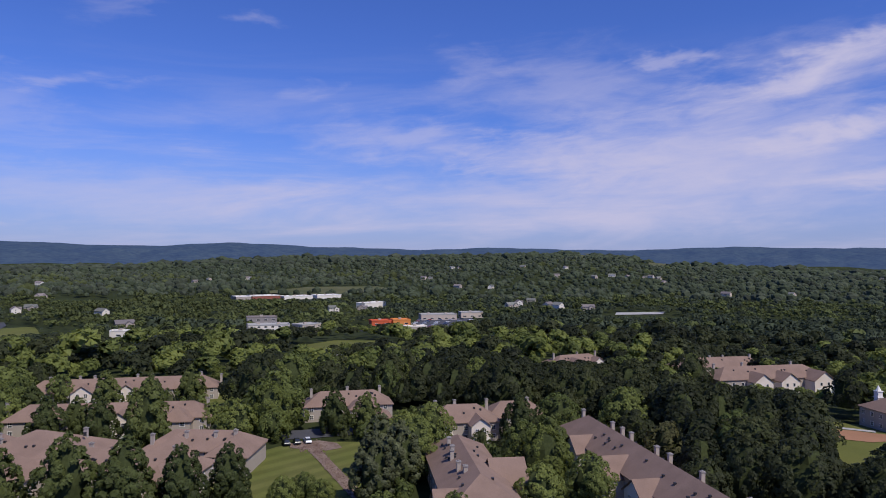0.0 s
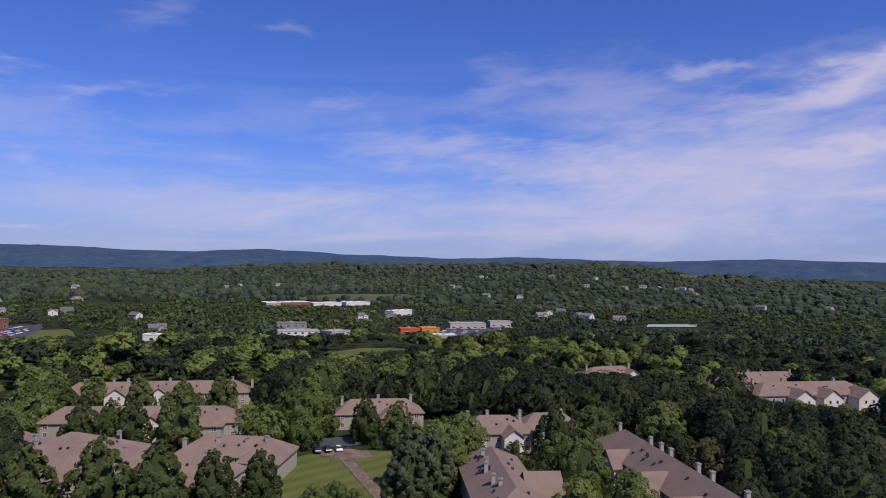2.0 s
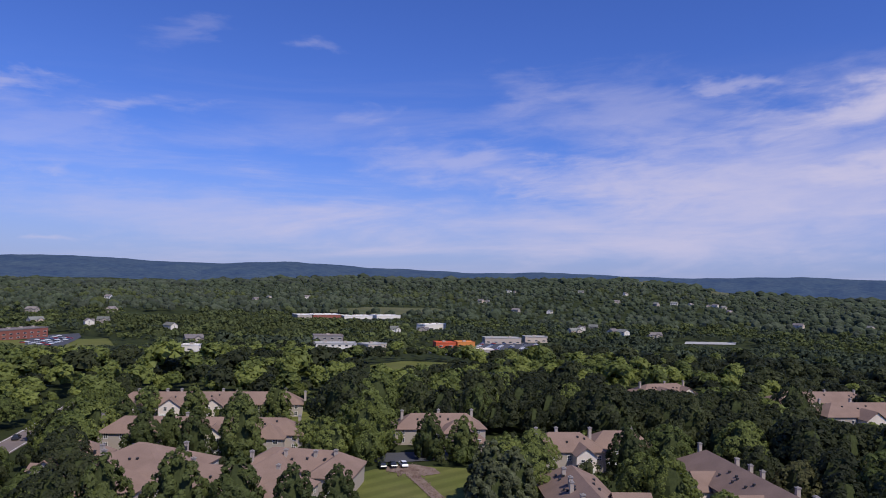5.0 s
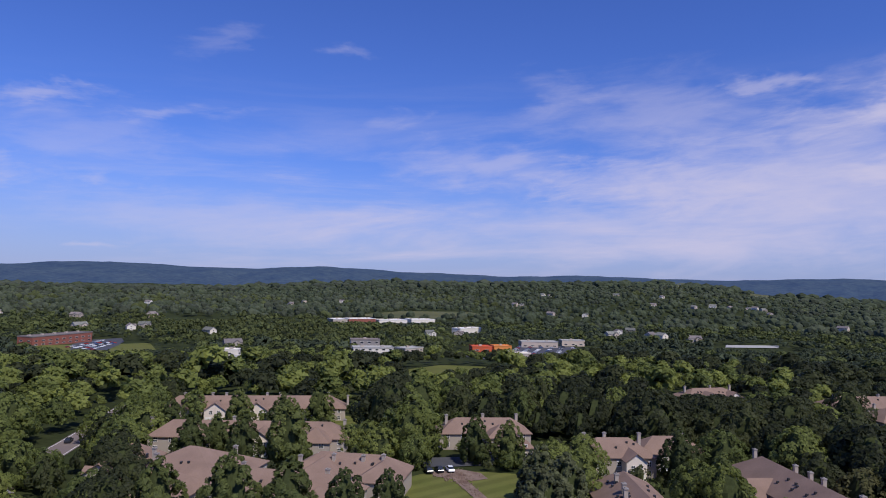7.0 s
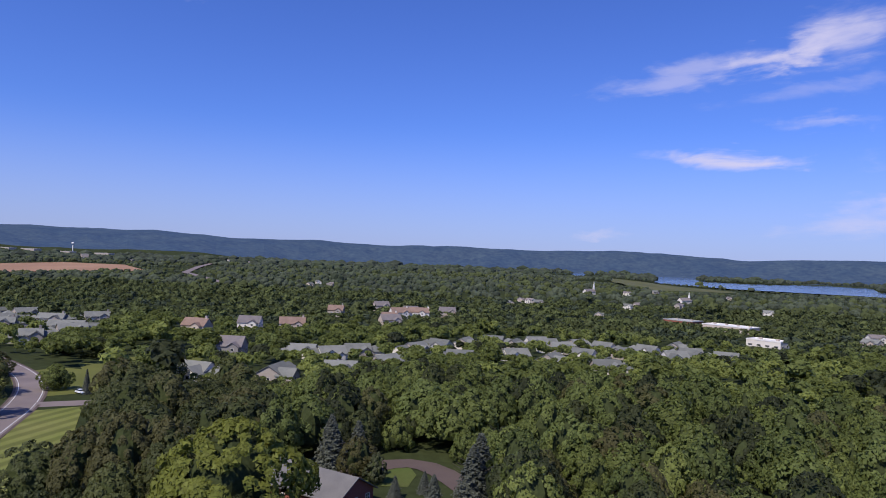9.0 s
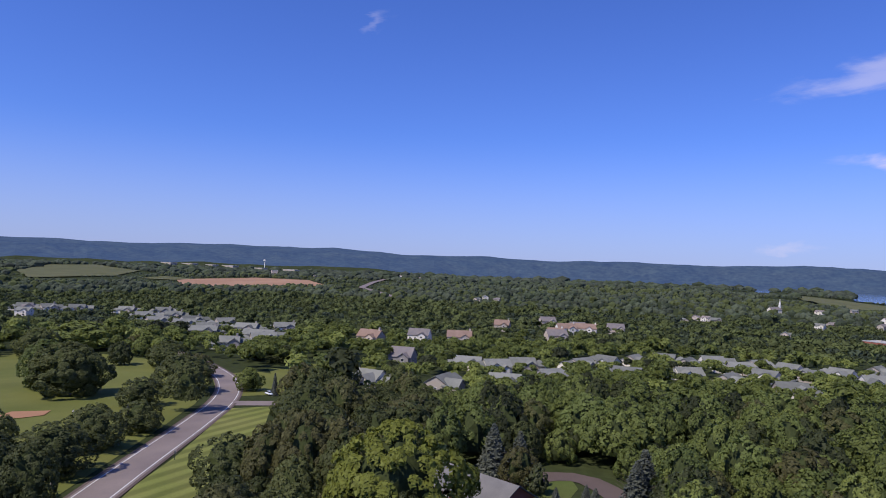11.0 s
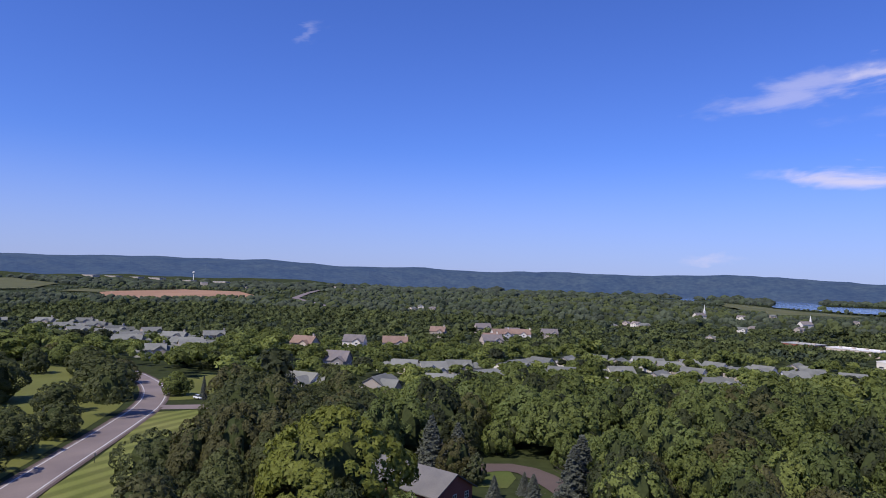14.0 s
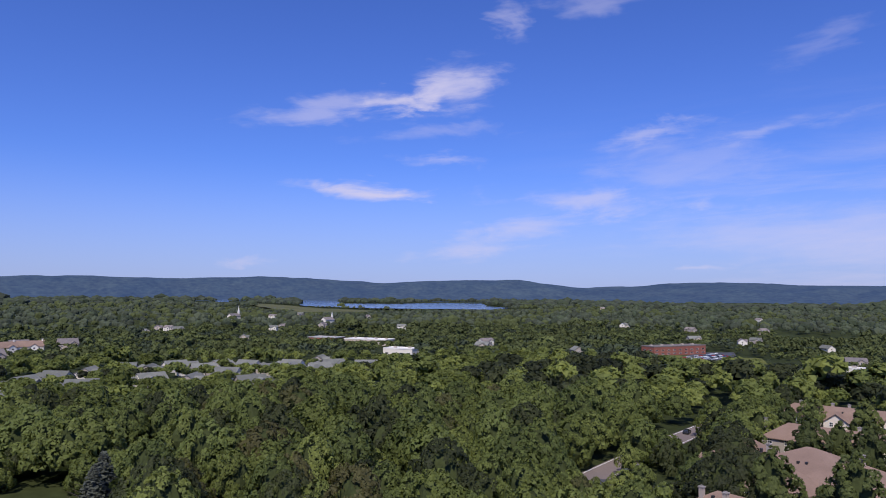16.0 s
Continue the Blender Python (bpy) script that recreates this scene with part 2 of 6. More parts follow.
LEAF = dict(rough=0.6, grain=1.1, spread=0.45, by_island=0.42, by_tree=0.5, transmit=0.42, spec=0.2)
leaf_mid = material("leaf_mid", (0.142, 0.175, 0.049), second=(0.188, 0.209, 0.053), by_object=0.5, **LEAF)
leaf_dark = material("leaf_dark", (0.047, 0.056, 0.025), second=(0.069, 0.077, 0.029), by_object=0.5, **LEAF)
leaf_street = material("leaf_street", (0.088, 0.110, 0.036), second=(0.118, 0.136, 0.039), by_object=0.5, **LEAF)
leaf_park = material("leaf_park", (0.076, 0.088, 0.033), second=(0.106, 0.114, 0.038), by_object=0.5, **LEAF)
leaf_light = material("leaf_light", (0.170, 0.196, 0.046), second=(0.134, 0.160, 0.045), by_object=0.4, **LEAF)
leaf_bright = material("leaf_bright", (0.209, 0.219, 0.038), second=(0.182, 0.198, 0.038), by_object=0.1, **LEAF)
leaf_olive = material("leaf_olive", (0.136, 0.123, 0.046), second=(0.099, 0.097, 0.037), by_object=0.4, **LEAF)
needle_blue = material("needle_blue", (0.085, 0.09, 0.068), by_object=0.2, rough=0.6, grain=1.2, spread=0.3, by_island=0.5, spec=0.2)
needle_dark = material("needle_dark", (0.073, 0.080, 0.034), by_object=0.3, rough=0.6, grain=1.2, spread=0.3, by_island=0.5, spec=0.2)
WOOD = dict(patchy=0.3, patch_size=60, by_tree=0.45, rough=0.7, grain=0.5, spread=0.3, by_island=0.3, spec=0.1, transmit=0.25)
# joined far woods: air haze mixed into the colours as greyer, bluer greens
wood_mid = material("wood_mid", (0.101, 0.119, 0.042), second=(0.119, 0.135, 0.045), **WOOD)
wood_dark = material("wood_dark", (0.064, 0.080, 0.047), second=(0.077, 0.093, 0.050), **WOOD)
wood_light = material("wood_light", (0.107, 0.120, 0.039), second=(0.089, 0.103, 0.039), **WOOD)
wood_hazed = material("wood_hazed", (0.073, 0.084, 0.056), second=(0.089, 0.103, 0.061), **WOOD)
# inner crown mass: shade between the leaf lobes put into a darker green
crown_shade = material("crown_shade", (0.060, 0.072, 0.028), rough=0.9, grain=1.5, spread=0.5, spec=0.05, transmit=0.2)
bark = material("bark", (0.10, 0.08, 0.06), rough=0.9, grain=9, spread=0.35, bump=0.03)
grass = material("grass", (0.075, 0.10, 0.025), second=(0.11, 0.12, 0.035), patchy=0.3, patch_size=25, grain=2.5, spread=0.3, rough=0.9, bump=0.05, spec=0.1)
# ground colour darkened so that gaps between the trees look shaded
forest_floor_shaded = material("forest_floor_shaded", (0.034, 0.043, 0.017), second=(0.046, 0.054, 0.02), patchy=0.5, patch_size=60, grain=0.35, spread=0.4, rough=0.95, bump=0.3, spec=0.05)
lawn_park = material("lawn_park", (0.116, 0.126, 0.031), second=(0.148, 0.148, 0.040), patchy=0.25, patch_size=22, grain=2.2, spread=0.2, rough=0.9, spec=0.1)
meadow = material("meadow", (0.095, 0.101, 0.043), second=(0.128, 0.122, 0.055), patchy=0.3, patch_size=60, grain=0.3, spread=0.25, rough=0.9, spec=0.1)
bare_soil = material("bare_soil", (0.33, 0.19, 0.12), second=(0.37, 0.22, 0.14), patchy=0.25, patch_size=90, grain=0.3, spread=0.2, rough=0.95, spec=0.05)
clay = material("clay", (0.36, 0.19, 0.11), patchy=0.2, grain=2, spread=0.15, rough=0.95, spec=0.05)
rubble = material("rubble", (0.17, 0.11, 0.085), second=(0.25, 0.18, 0.14), patch_size=2, grain=3, spread=0.5, rough=0.95, bump=0.15)
asphalt = material("asphalt", (0.192, 0.150, 0.136), second=(0.238, 0.187, 0.164), patchy=0.2, patch_size=12, grain=3, spread=0.15, rough=0.85)
asphalt_dark = material("asphalt_dark", (0.075, 0.075, 0.085), patchy=0.2, patch_size=8, grain=3, spread=0.2, rough=0.85)
gravel_drive = material("gravel_drive", (0.115, 0.082, 0.07), patchy=0.2, patch_size=7, grain=4, spread=0.2, rough=0.95)
concrete = material("concrete", (0.42, 0.40, 0.37), patchy=0.2, patch_size=5, grain=3, spread=0.15, rough=0.9)
road_paint = material("road_paint", (0.75, 0.74, 0.72), grain=4, spread=0.2, rough=0.8)
shingle = material("shingle", (0.242, 0.162, 0.124), second=(0.277, 0.187, 0.143), patchy=0.15, patch_size=3.5, grain=5, spread=0.22, rough=0.92, bump=0.03, spec=0.15)
shingle_grey = material("shingle_grey", (0.165, 0.165, 0.145), second=(0.205, 0.20, 0.175), by_object=0.3, patchy=0.15, patch_size=3, grain=4, spread=0.2, rough=0.92, spec=0.15)
shingle_slate = material("shingle_slate", (0.155, 0.145, 0.14), second=(0.185, 0.17, 0.16), patchy=0.15, patch_size=3, grain=4, spread=0.2, rough=0.92, spec=0.15)
shingle_dark = material("shingle_dark", (0.20, 0.175, 0.17), second=(0.24, 0.2, 0.18), by_object=0.3, patchy=0.15, patch_size=3, grain=4, spread=0.2, rough=0.92, spec=0.15)
siding = material("siding", (0.43, 0.36, 0.30), patchy=0.1, patch_size=4, grain=3, spread=0.06, rough=0.7)
gable_siding = material("gable_siding", (0.80, 0.68, 0.57), patchy=0.1, patch_size=4, grain=3, spread=0.06, rough=0.7)
siding_white = material("siding_white", (0.80, 0.72, 0.62), patchy=0.08, patch_size=4, grain=3, spread=0.05, rough=0.65)
siding_tan = material("siding_tan", (0.58, 0.47, 0.38), patchy=0.1, by_object=0.2, patch_size=4, grain=3, spread=0.06, rough=0.7)
siding_grey = material("siding_grey", (0.30, 0.265, 0.24), patchy=0.1, patch_size=4, grain=3, spread=0.08, rough=0.7)
brick_red = material("brick_red", (0.30, 0.105, 0.075), patchy=0.2, patch_size=5, grain=3, spread=0.2, rough=0.9)
paint_orange = material("paint_orange", (0.72, 0.26, 0.07), patchy=0.15, grain=2, spread=0.1, rough=0.7)
paint_red = material("paint_red", (0.62, 0.12, 0.05), patchy=0.15, grain=2, spread=0.1, rough=0.7)
trim_white = material("trim_white", (0.82, 0.77, 0.70), grain=4, spread=0.04, rough=0.5)
glass = material("glass", (0.03, 0.035, 0.045), rough=0.08, grain=2, spread=0.2, spec=0.6)
dark_metal = material("dark_metal", (0.05, 0.05, 0.055), rough=0.45, grain=5, spread=0.1, metal=0.4)
rubber = material("rubber", (0.02, 0.02, 0.02), rough=0.9, grain=5, spread=0.1)
car_white = material("car_white", (0.78, 0.78, 0.78), rough=0.25, grain=2, spread=0.03, spec=0.5)
car_black = material("car_black", (0.03, 0.032, 0.04), rough=0.25, grain=2, spread=0.05, spec=0.5)
car_silver = material("car_silver", (0.42, 0.44, 0.47), rough=0.3, grain=2, spread=0.04, spec=0.5, metal=0.4)
car_blue = material("car_blue", (0.06, 0.10, 0.22), rough=0.25, grain=2, spread=0.05, spec=0.5)
car_red = material("car_red", (0.35, 0.04, 0.03), rough=0.25, grain=2, spread=0.05, spec=0.5)


def water_material():
    m = bpy.data.materials.new("lake_water")
    m.use_nodes = True
    t = m.node_tree
    b = t.nodes["Principled BSDF"]
    b.inputs["Base Color"].default_value = (0.09, 0.13, 0.2, 1)
    b.inputs["Roughness"].default_value = 0.14
    geo = t.nodes.new("ShaderNodeNewGeometry")
    n = t.nodes.new("ShaderNodeTexNoise")
    n.inputs["Scale"].default_value, n.inputs["Detail"].default_value = 0.25, 4
    bp = t.nodes.new("ShaderNodeBump")
    bp.inputs["Strength"].default_value, bp.inputs["Distance"].default_value = 0.5, 0.6
    t.links.new(geo.outputs["Position"], n.inputs["Vector"])
    t.links.new(n.outputs["Fac"], bp.inputs["Height"])
    t.links.new(bp.outputs[0], b.inputs["Normal"])
    return m


def mown_material(name, turn, low, high):
    """Lawn with mowing stripes."""
    m = material(name, (0.155, 0.17, 0.042), second=(0.185, 0.185, 0.055), patchy=0.2, patch_size=9, grain=2.5, spread=0.22, rough=0.9, spec=0.1)
    t = m.node_tree
    b = t.nodes["Principled BSDF"]
    old = b.inputs["Base Color"].links[0].from_socket
    geo = t.nodes.new("ShaderNodeNewGeometry")
    wave = t.nodes.new("ShaderNodeTexWave")
    wave.inputs["Scale"].default_value, wave.inputs["Distortion"].default_value = 0.055, 0.6
    wave.inputs["Detail Scale"].default_value = 0.3
    mp = t.nodes.new("ShaderNodeMapping")
    mp.inputs["Rotation"].default_value = (0, 0, radians(turn))
    t.links.new(geo.outputs["Position"], mp.inputs[0])
    t.links.new(mp.outputs[0], wave.inputs["Vector"])
    r = t.nodes.new("ShaderNodeMapRange")
    r.inputs[1].default_value, r.inputs[2].default_value, r.inputs[3].default_value, r.inputs[4].default_value = 0.2, 0.8, low, high
    t.links.new(wave.outputs["Fac"], r.inputs[0])
    s = t.nodes.new("ShaderNodeVectorMath")
    s.operation = 'SCALE'
    t.links.new(old, s.inputs[0])
    t.links.new(r.outputs[0], s.inputs["Scale"])
    t.links.new(s.outputs[0], b.inputs["Base Color"])
    return m


lake_water = water_material()
mown = mown_material("mown_verge", -76, 0.78, 1.15)
mown_faint = mown_material("mown_bank", 35, 0.68, 0.84)

# ---- ground sheet, fields, roads, lake ----
def mesh_object(name, verts, faces, mats, parent=None, smooth_shade=False):
    me = bpy.data.meshes.new(name)
    me.from_pydata([tuple(v) for v in verts], [], faces)
    for m in mats if isinstance(mats, (list, tuple)) else (mats,):
        me.materials.append(m)
    if smooth_shade:
        me.polygons.foreach_set("use_smooth", [True] * len(me.polygons))
    me.update()
    ob = new(name, me)
    ob.parent = parent
    return ob


def part(name, bm, mat, parent, label=""):
    me = bpy.data.meshes.new(name)
    bm.to_mesh(me)
    bm.free()
    me.materials.append(mat)
    ob = new(name, me)
    ob.parent = parent
    return tagged(ob, label)


def build_ground():
    rings = sorted(set([0.0] + [float(v) for v in np.arange(20, 700, 16)] + [700 * 1.03 ** i for i in range(1, 90) if 700 * 1.03 ** i < 4950] + list(R_TAB[1:-1]) + [4950.0]))
    azs = [float(v) for v in np.arange(-40, 140, 0.9)] + [float(v) for v in np.arange(140, 320, 4)]
    R, A = np.meshgrid(np.array(rings[1:]), np.radians(azs), indexing="ij")
    X, Y = -R * np.sin(A), R * np.cos(A)
    Z = land(X, Y)
    rng = np.random.RandomState(4)   # tree-top roughness on the far wooded slopes
    rough = rng.rand(*Z.shape) * 5 + np.sin(A * 90 + R / 300) * 2.0 + np.sin(A * 33 + 1) * 3
    far = smooth(3300, 3800, R)
    Z = Z + rough * far
    slope = smooth(3700, 4600, R)      # spurs and hollows of the ridges
    Z = Z + 4 * slope * (1 - slope) ** 2 * (12 * np.sin(A * 61 + R / 240) + 9 * np.sin(A * 137 - R / 170) + 6 * np.sin(A * 290 + R / 90))
    azd = np.degrees(A)
    bed = smooth(48, 52, azd) * (1 - smooth(80, 83, azd)) * smooth(1500, 1750, R) * (1 - smooth(4050, 4150, R))
    Z = Z * (1 - bed) + np.minimum(Z, LAKE_Z - 1.5) * bed
    nr, na = Z.shape
    verts = [(0.0, 0.0, float(land(0, 0)))] + list(zip(X.ravel(), Y.ravel(), Z.ravel()))
    cut = next(i for i, r in enumerate(rings[1:]) if r > 3700)
    near = [(0, 1 + (j + 1) % na, 1 + j)[::-1] for j in range(na)]
    ridge = []
    for i in range(nr - 1):
        for j in range(na):
            k = (j + 1) % na
            (near if i < cut else ridge).append((1 + i * na + j, 1 + i * na + k, 1 + (i + 1) * na + k, 1 + (i + 1) * na + j))
    keep = 1 + (cut + 1) * na
    tagged(mesh_object("ground", verts[:keep], near, forest_floor_shaded), "rolling wooded ground of the valley", "ground", kind="structure")
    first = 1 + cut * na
    tagged(mesh_object("backdrop_ridges", verts[first:], [tuple(v - first for v in f) for f in ridge], hazed_hill_woods), "far forested ridges on the horizon, blue haze painted on as a glow", "hills", kind="structure")


hazed_hill_woods = material("hazed_hill_woods", (0.024, 0.034, 0.028), second=(0.038, 0.048, 0.034), patchy=0.55, patch_size=110, grain=0.035, spread=0.95, rough=0.9, bump=4.0, spec=0.05)
# distance haze painted on the ridges as a faint blue emission
hill_haze = hazed_hill_woods.node_tree.nodes["Principled BSDF"]
hill_haze.inputs["Emission Color"].default_value, hill_haze.inputs["Emission Strength"].default_value = (0.12, 0.22, 0.62, 1), 0.24
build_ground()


def inside(px, py, poly):
    """Which points lie in a polygon (numpy)."""
    px, py = np.asarray(px, float), np.asarray(py, float)
    res = np.zeros(px.shape, bool)
    n = len(poly)
    for i in range(n):
        (x1, y1), (x2, y2) = poly[i], poly[(i + 1) % n]
        cond = ((y1 > py) != (y2 > py))
        with np.errstate(divide="ignore", invalid="ignore"):
            xi = (x2 - x1) * (py - y1) / ((y2 - y1) if y2 != y1 else 1e-9) + x1
        res ^= cond & (px < xi)
    return res


CLEAR = []    # polygons free of woods
LIMITS = []   # x, y, half width, lowest height to keep in sight


def drape(name, poly, mat, label, category, lift=0.12, step=None, clear=True, kind="structure"):
    """A patch of ground cover that follows the land."""
    bm = bmesh.new()
    vs = [bm.verts.new((x, y, 0)) for x, y in poly]
    f = bm.faces.new(vs)
    size = math.sqrt(f.calc_area())
    step = step or max(4.0, size / 14)
    x0, x1 = min(p[0] for p in poly), max(p[0] for p in poly)
    y0, y1 = min(p[1] for p in poly), max(p[1] for p in poly)
    for axis, lo, hi in ((0, x0, x1), (1, y0, y1)):
        c = lo + step
        while c < hi:
            co, no = ((c, 0, 0), (1, 0, 0)) if axis == 0 else ((0, c, 0), (0, 1, 0))
            bmesh.ops.bisect_plane(bm, geom=bm.verts[:] + bm.edges[:] + bm.faces[:], plane_co=co, plane_no=no)
            c += step
    for v in bm.verts:
        v.co.z = float(land(v.co.x, v.co.y)) + lift
    bmesh.ops.recalc_face_normals(bm, faces=bm.faces[:])
    if sum(f.normal.z for f in bm.faces) < 0:
        bmesh.ops.reverse_faces(bm, faces=bm.faces[:])
    ob = part(name, bm, mat, None, label)
    tagged(ob, label, category, kind=kind)
    if clear:
        CLEAR.append(poly)
    return ob


def strip(name, line, width, mat, label, category, lift=0.2, clear=True, offset=0.0, parent=None, margin=2.5):
    """A band along a line: roads, paths, painted lines."""
    pts = []
    for (xa, ya), (xb, yb) in zip(line, line[1:]):
        n = max(1, int(math.hypot(xb - xa, yb - ya) / 6))
        pts += [(xa + (xb - xa) * i / n, ya + (yb - ya) * i / n) for i in range(n)]
    pts.append(line[-1])
    p = np.array(pts)
    for _ in range(6):
        p[1:-1] = (p[:-2] + 2 * p[1:-1] + p[2:]) / 4
    d = np.gradient(p, axis=0)
    d /= np.linalg.norm(d, axis=1)[:, None]
    nrm = np.stack([-d[:, 1], d[:, 0]], 1)
    a, b = p + nrm * (offset + width / 2), p + nrm * (offset - width / 2)
    verts, faces = [], []
    for q in range(len(p)):
        z = float(land(*p[q])) + lift
        verts += [(a[q][0], a[q][1], z), (b[q][0], b[q][1], z)]
        if q:
            faces.append((2 * q - 2, 2 * q - 1, 2 * q + 1, 2 * q))
    ob = mesh_object(name, verts, faces, mat, parent)
    if parent is None:
        tagged(ob, label, category, kind="structure")
    if clear:
        e, f = p + nrm * (width / 2 + margin), p - nrm * (width / 2 + margin)
        CLEAR.append([tuple(v) for v in e] + [tuple(v) for v in f[::-1]])
    return ob


# western road with edge lines and its side street
ROAD_W = [(-59, -79), (-135.7, -99.6), (-155, -105.2), (-180, -111.6), (-206, -118.4), (-237, -127.3), (-268, -140.2), (-288.5, -152), (-309, -166), (-333, -187), (-356, -209), (-391, -248)]
road_w = strip("road_west", ROAD_W, 9.8, asphalt, "wide grey-brown asphalt road with white edge lines", "road")
for side in (-4.05, 4.05):
    strip("edge_line", ROAD_W, 0.22, road_paint, "", "", lift=0.23, clear=False, offset=side, parent=road_w)
for side in (-5.3, 5.3):
    strip("shoulder", ROAD_W, 1.0, gravel_drive, "", "", lift=0.19, clear=False, offset=side, parent=road_w)
strip("road_side", [(-243.9, -128.0), (-249.8, -119.6), (-254.1, -102.6), (-258.7, -74.2)], 8.5, asphalt, "grey asphalt side street joining the wide road", "road", lift=0.17)
drape("lawn_west", [(-59.4, -73.4), (-136.7, -93.3), (-148.8, -97.2), (-171.1, -102.2), (-205.8, -112.4), (-235.7, -121.3), (-244.4, -110.1), (-211.0, -96.3), (-181.1, -90.3), (-153.3, -76.6), (-115.9, -62.7), (-59.8, -52.6)], mown,
      "mown verge lawn with diagonal stripes", "lawn")
drape("lawn_park", [(-59.1, -88.5), (-136.5, -107.9), (-170.7, -117.3), (-205.0, -127.1), (-237.1, -137.4), (-269.6, -151.1), (-296.4, -166.6), (-324.0, -184.9), (-345.6, -211.7), (-370.8, -300.7), (-352.2, -320.4), (-277.1, -307.6), (-186.0, -241.5), (-94.8, -165.9), (-58.3, -128.1)],
      lawn_park, "open park lawn beside the road", "lawn")
drape("infield_west", [(-193.1, -181.8), (-203.0, -184.4), (-208.9, -174.1), (-201.5, -170.2), (-194.8, -173.9)], clay, "red clay infield patch in the park lawn", "sports field", lift=0.3)
drape("lawn_corner", [(-311.2, -141.3), (-343.5, -160.6), (-386.4, -142.4), (-378.1, -112.0), (-331.2, -105.6)], lawn_park, "small light green lawn behind the road bend", "lawn")
drape("lawn_bend", [(-282.6, -156.0), (-310.3, -173.4), (-331.2, -162.4), (-316.6, -120.6), (-274.4, -114.3), (-260.8, -131.1)], lawn_park, "grass corner inside the road bend", "lawn", lift=0.09)
strip("drive_cul", [(-167.3, 16.7), (-174.5, 12.7), (-185.7, 8.8), (-193.2, 7.7), (-198.8, 4.8), (-191.6, -4.7), (-185.5, -12.2), (-173.7, -15.9)], 7.5, gravel_drive, "reddish brown gravel drive curving round a lawn", "drive")
drape("lawn_drive", [(-170.9, 1.3), (-180.0, 3.2), (-187.5, 1.2), (-181.8, -8.4), (-170.4, -10.1)], grass, "small rough lawn beside the gravel drive", "lawn", lift=0.1)

# north-western road through the trees
ROAD_N = [(-127, 82), (-135, 100), (-143, 117), (-151, 135), (-158, 152), (-164.5, 169), (-171, 186), (-181, 208), (-192, 231), (-199, 243), (-216, 283), (-232, 325)]
road_n = strip("road_north", ROAD_N, 8.5, asphalt, "grey asphalt lane between trees and townhouses", "road", margin=0.8)
for side in (-3.6, 3.6):
    strip("edge_line", ROAD_N, 0.25, road_paint, "", "", lift=0.23, clear=False, offset=side, parent=road_n)
strip("road_entry", [(-144.5, 125.1), (-134.9, 132.4), (-123.5, 137.8), (-110.1, 139.1)], 7.0, asphalt_dark, "dark asphalt entrance lane of the townhouse estate", "road", lift=0.26)

# townhouse estate
drape("lawn_estate", [(-64.7, 146.4), (-66.7, 181.4), (-60.8, 191.9), (-51.1, 198.7), (-33.6, 200.8), (-20.0, 185.6), (-21.4, 146.7), (-29.4, 117.6), (-55.0, 117.4)], mown_faint, "sloping mown lawn with faint stripes", "lawn", lift=0.1)
drape("lawn_upper", [(-118.6, 272.5), (-93.6, 253.6), (-82.0, 228.9), (-74.4, 206.1), (-82.2, 200.3), (-91.8, 219.3), (-105.2, 242.1), (-126.4, 266.7)], mown_faint, "striped grass bank between tree groups", "lawn", lift=0.1)
strip("parking_lane", [(-76.3, 200.4), (-64.7, 199.5), (-55.0, 204.4), (-45.2, 213.1), (-37.4, 217.9)], 10.5, asphalt_dark, "dark asphalt lane with parking bays", "road", lift=0.2)
strip("rubble_path", [(-52.1, 193.9), (-49.2, 190.1), (-43.4, 179.6), (-37.6, 170.1), (-30.3, 157.3), (-23.4, 146.7)], 3.2, rubble, "rough path of broken stone across the lawn", "path", lift=0.24)
drape("garage_court", [(-103.1, 189.4), (-121.4, 189.6), (-123.3, 183.9), (-102.2, 183.8)], asphalt_dark, "dark driveway court before garages", "drive", lift=0.15)
drape("east_court", [(-2.4, 183.8), (11.2, 183.9), (16.4, 156.7), (6.5, 146.9), (-1.4, 156.5)], asphalt_dark, "dark driveway between townhouse blocks", "drive", lift=0.15)
drape("lawn_field", [(92.2, 186.6), (87.1, 224.9), (98.9, 255.8), (150.0, 235.9), (180.3, 197.3), (150.3, 177.4), (110.2, 177.0)], lawn_park, "bright green ball field", "lawn", lift=0.12)
drape("infield_north", [(102.5, 226.5), (103.6, 233.5), (105.8, 237.2), (112.0, 236.6), (120.5, 232.4), (124.0, 225.0), (115.9, 222.6), (110.8, 220.8), (104.5, 222.8)], clay, "red clay infield of the ball field", "sports field", lift=0.25)
strip("field_path", [(97, 244.5), (101.5, 243.2), (107.2, 241.2), (111.6, 239.3), (118.6, 236.2)], 2.6, concrete, "pale footpath along the edge of the ball field", "path", lift=0.3)
drape("green_meadow", [(-104.9, 316.4), (-112.6, 320.2), (-124.0, 369.5), (-129.6, 413.1), (-146.8, 469.9), (-135.0, 517.5), (-92.6, 518.1), (-81.4, 411.8), (-100.8, 366.0)], lawn_park, "pale grass clearing between trees", "lawn", lift=0.3)
strip("clearing_path", [(-112.5, 358.2), (-118.2, 373.4), (-114.3, 384.8), (-104.5, 413.4), (-89.0, 432.6)], 3.0, concrete, "pale footpath in the clearing", "path", lift=0.45, clear=False)
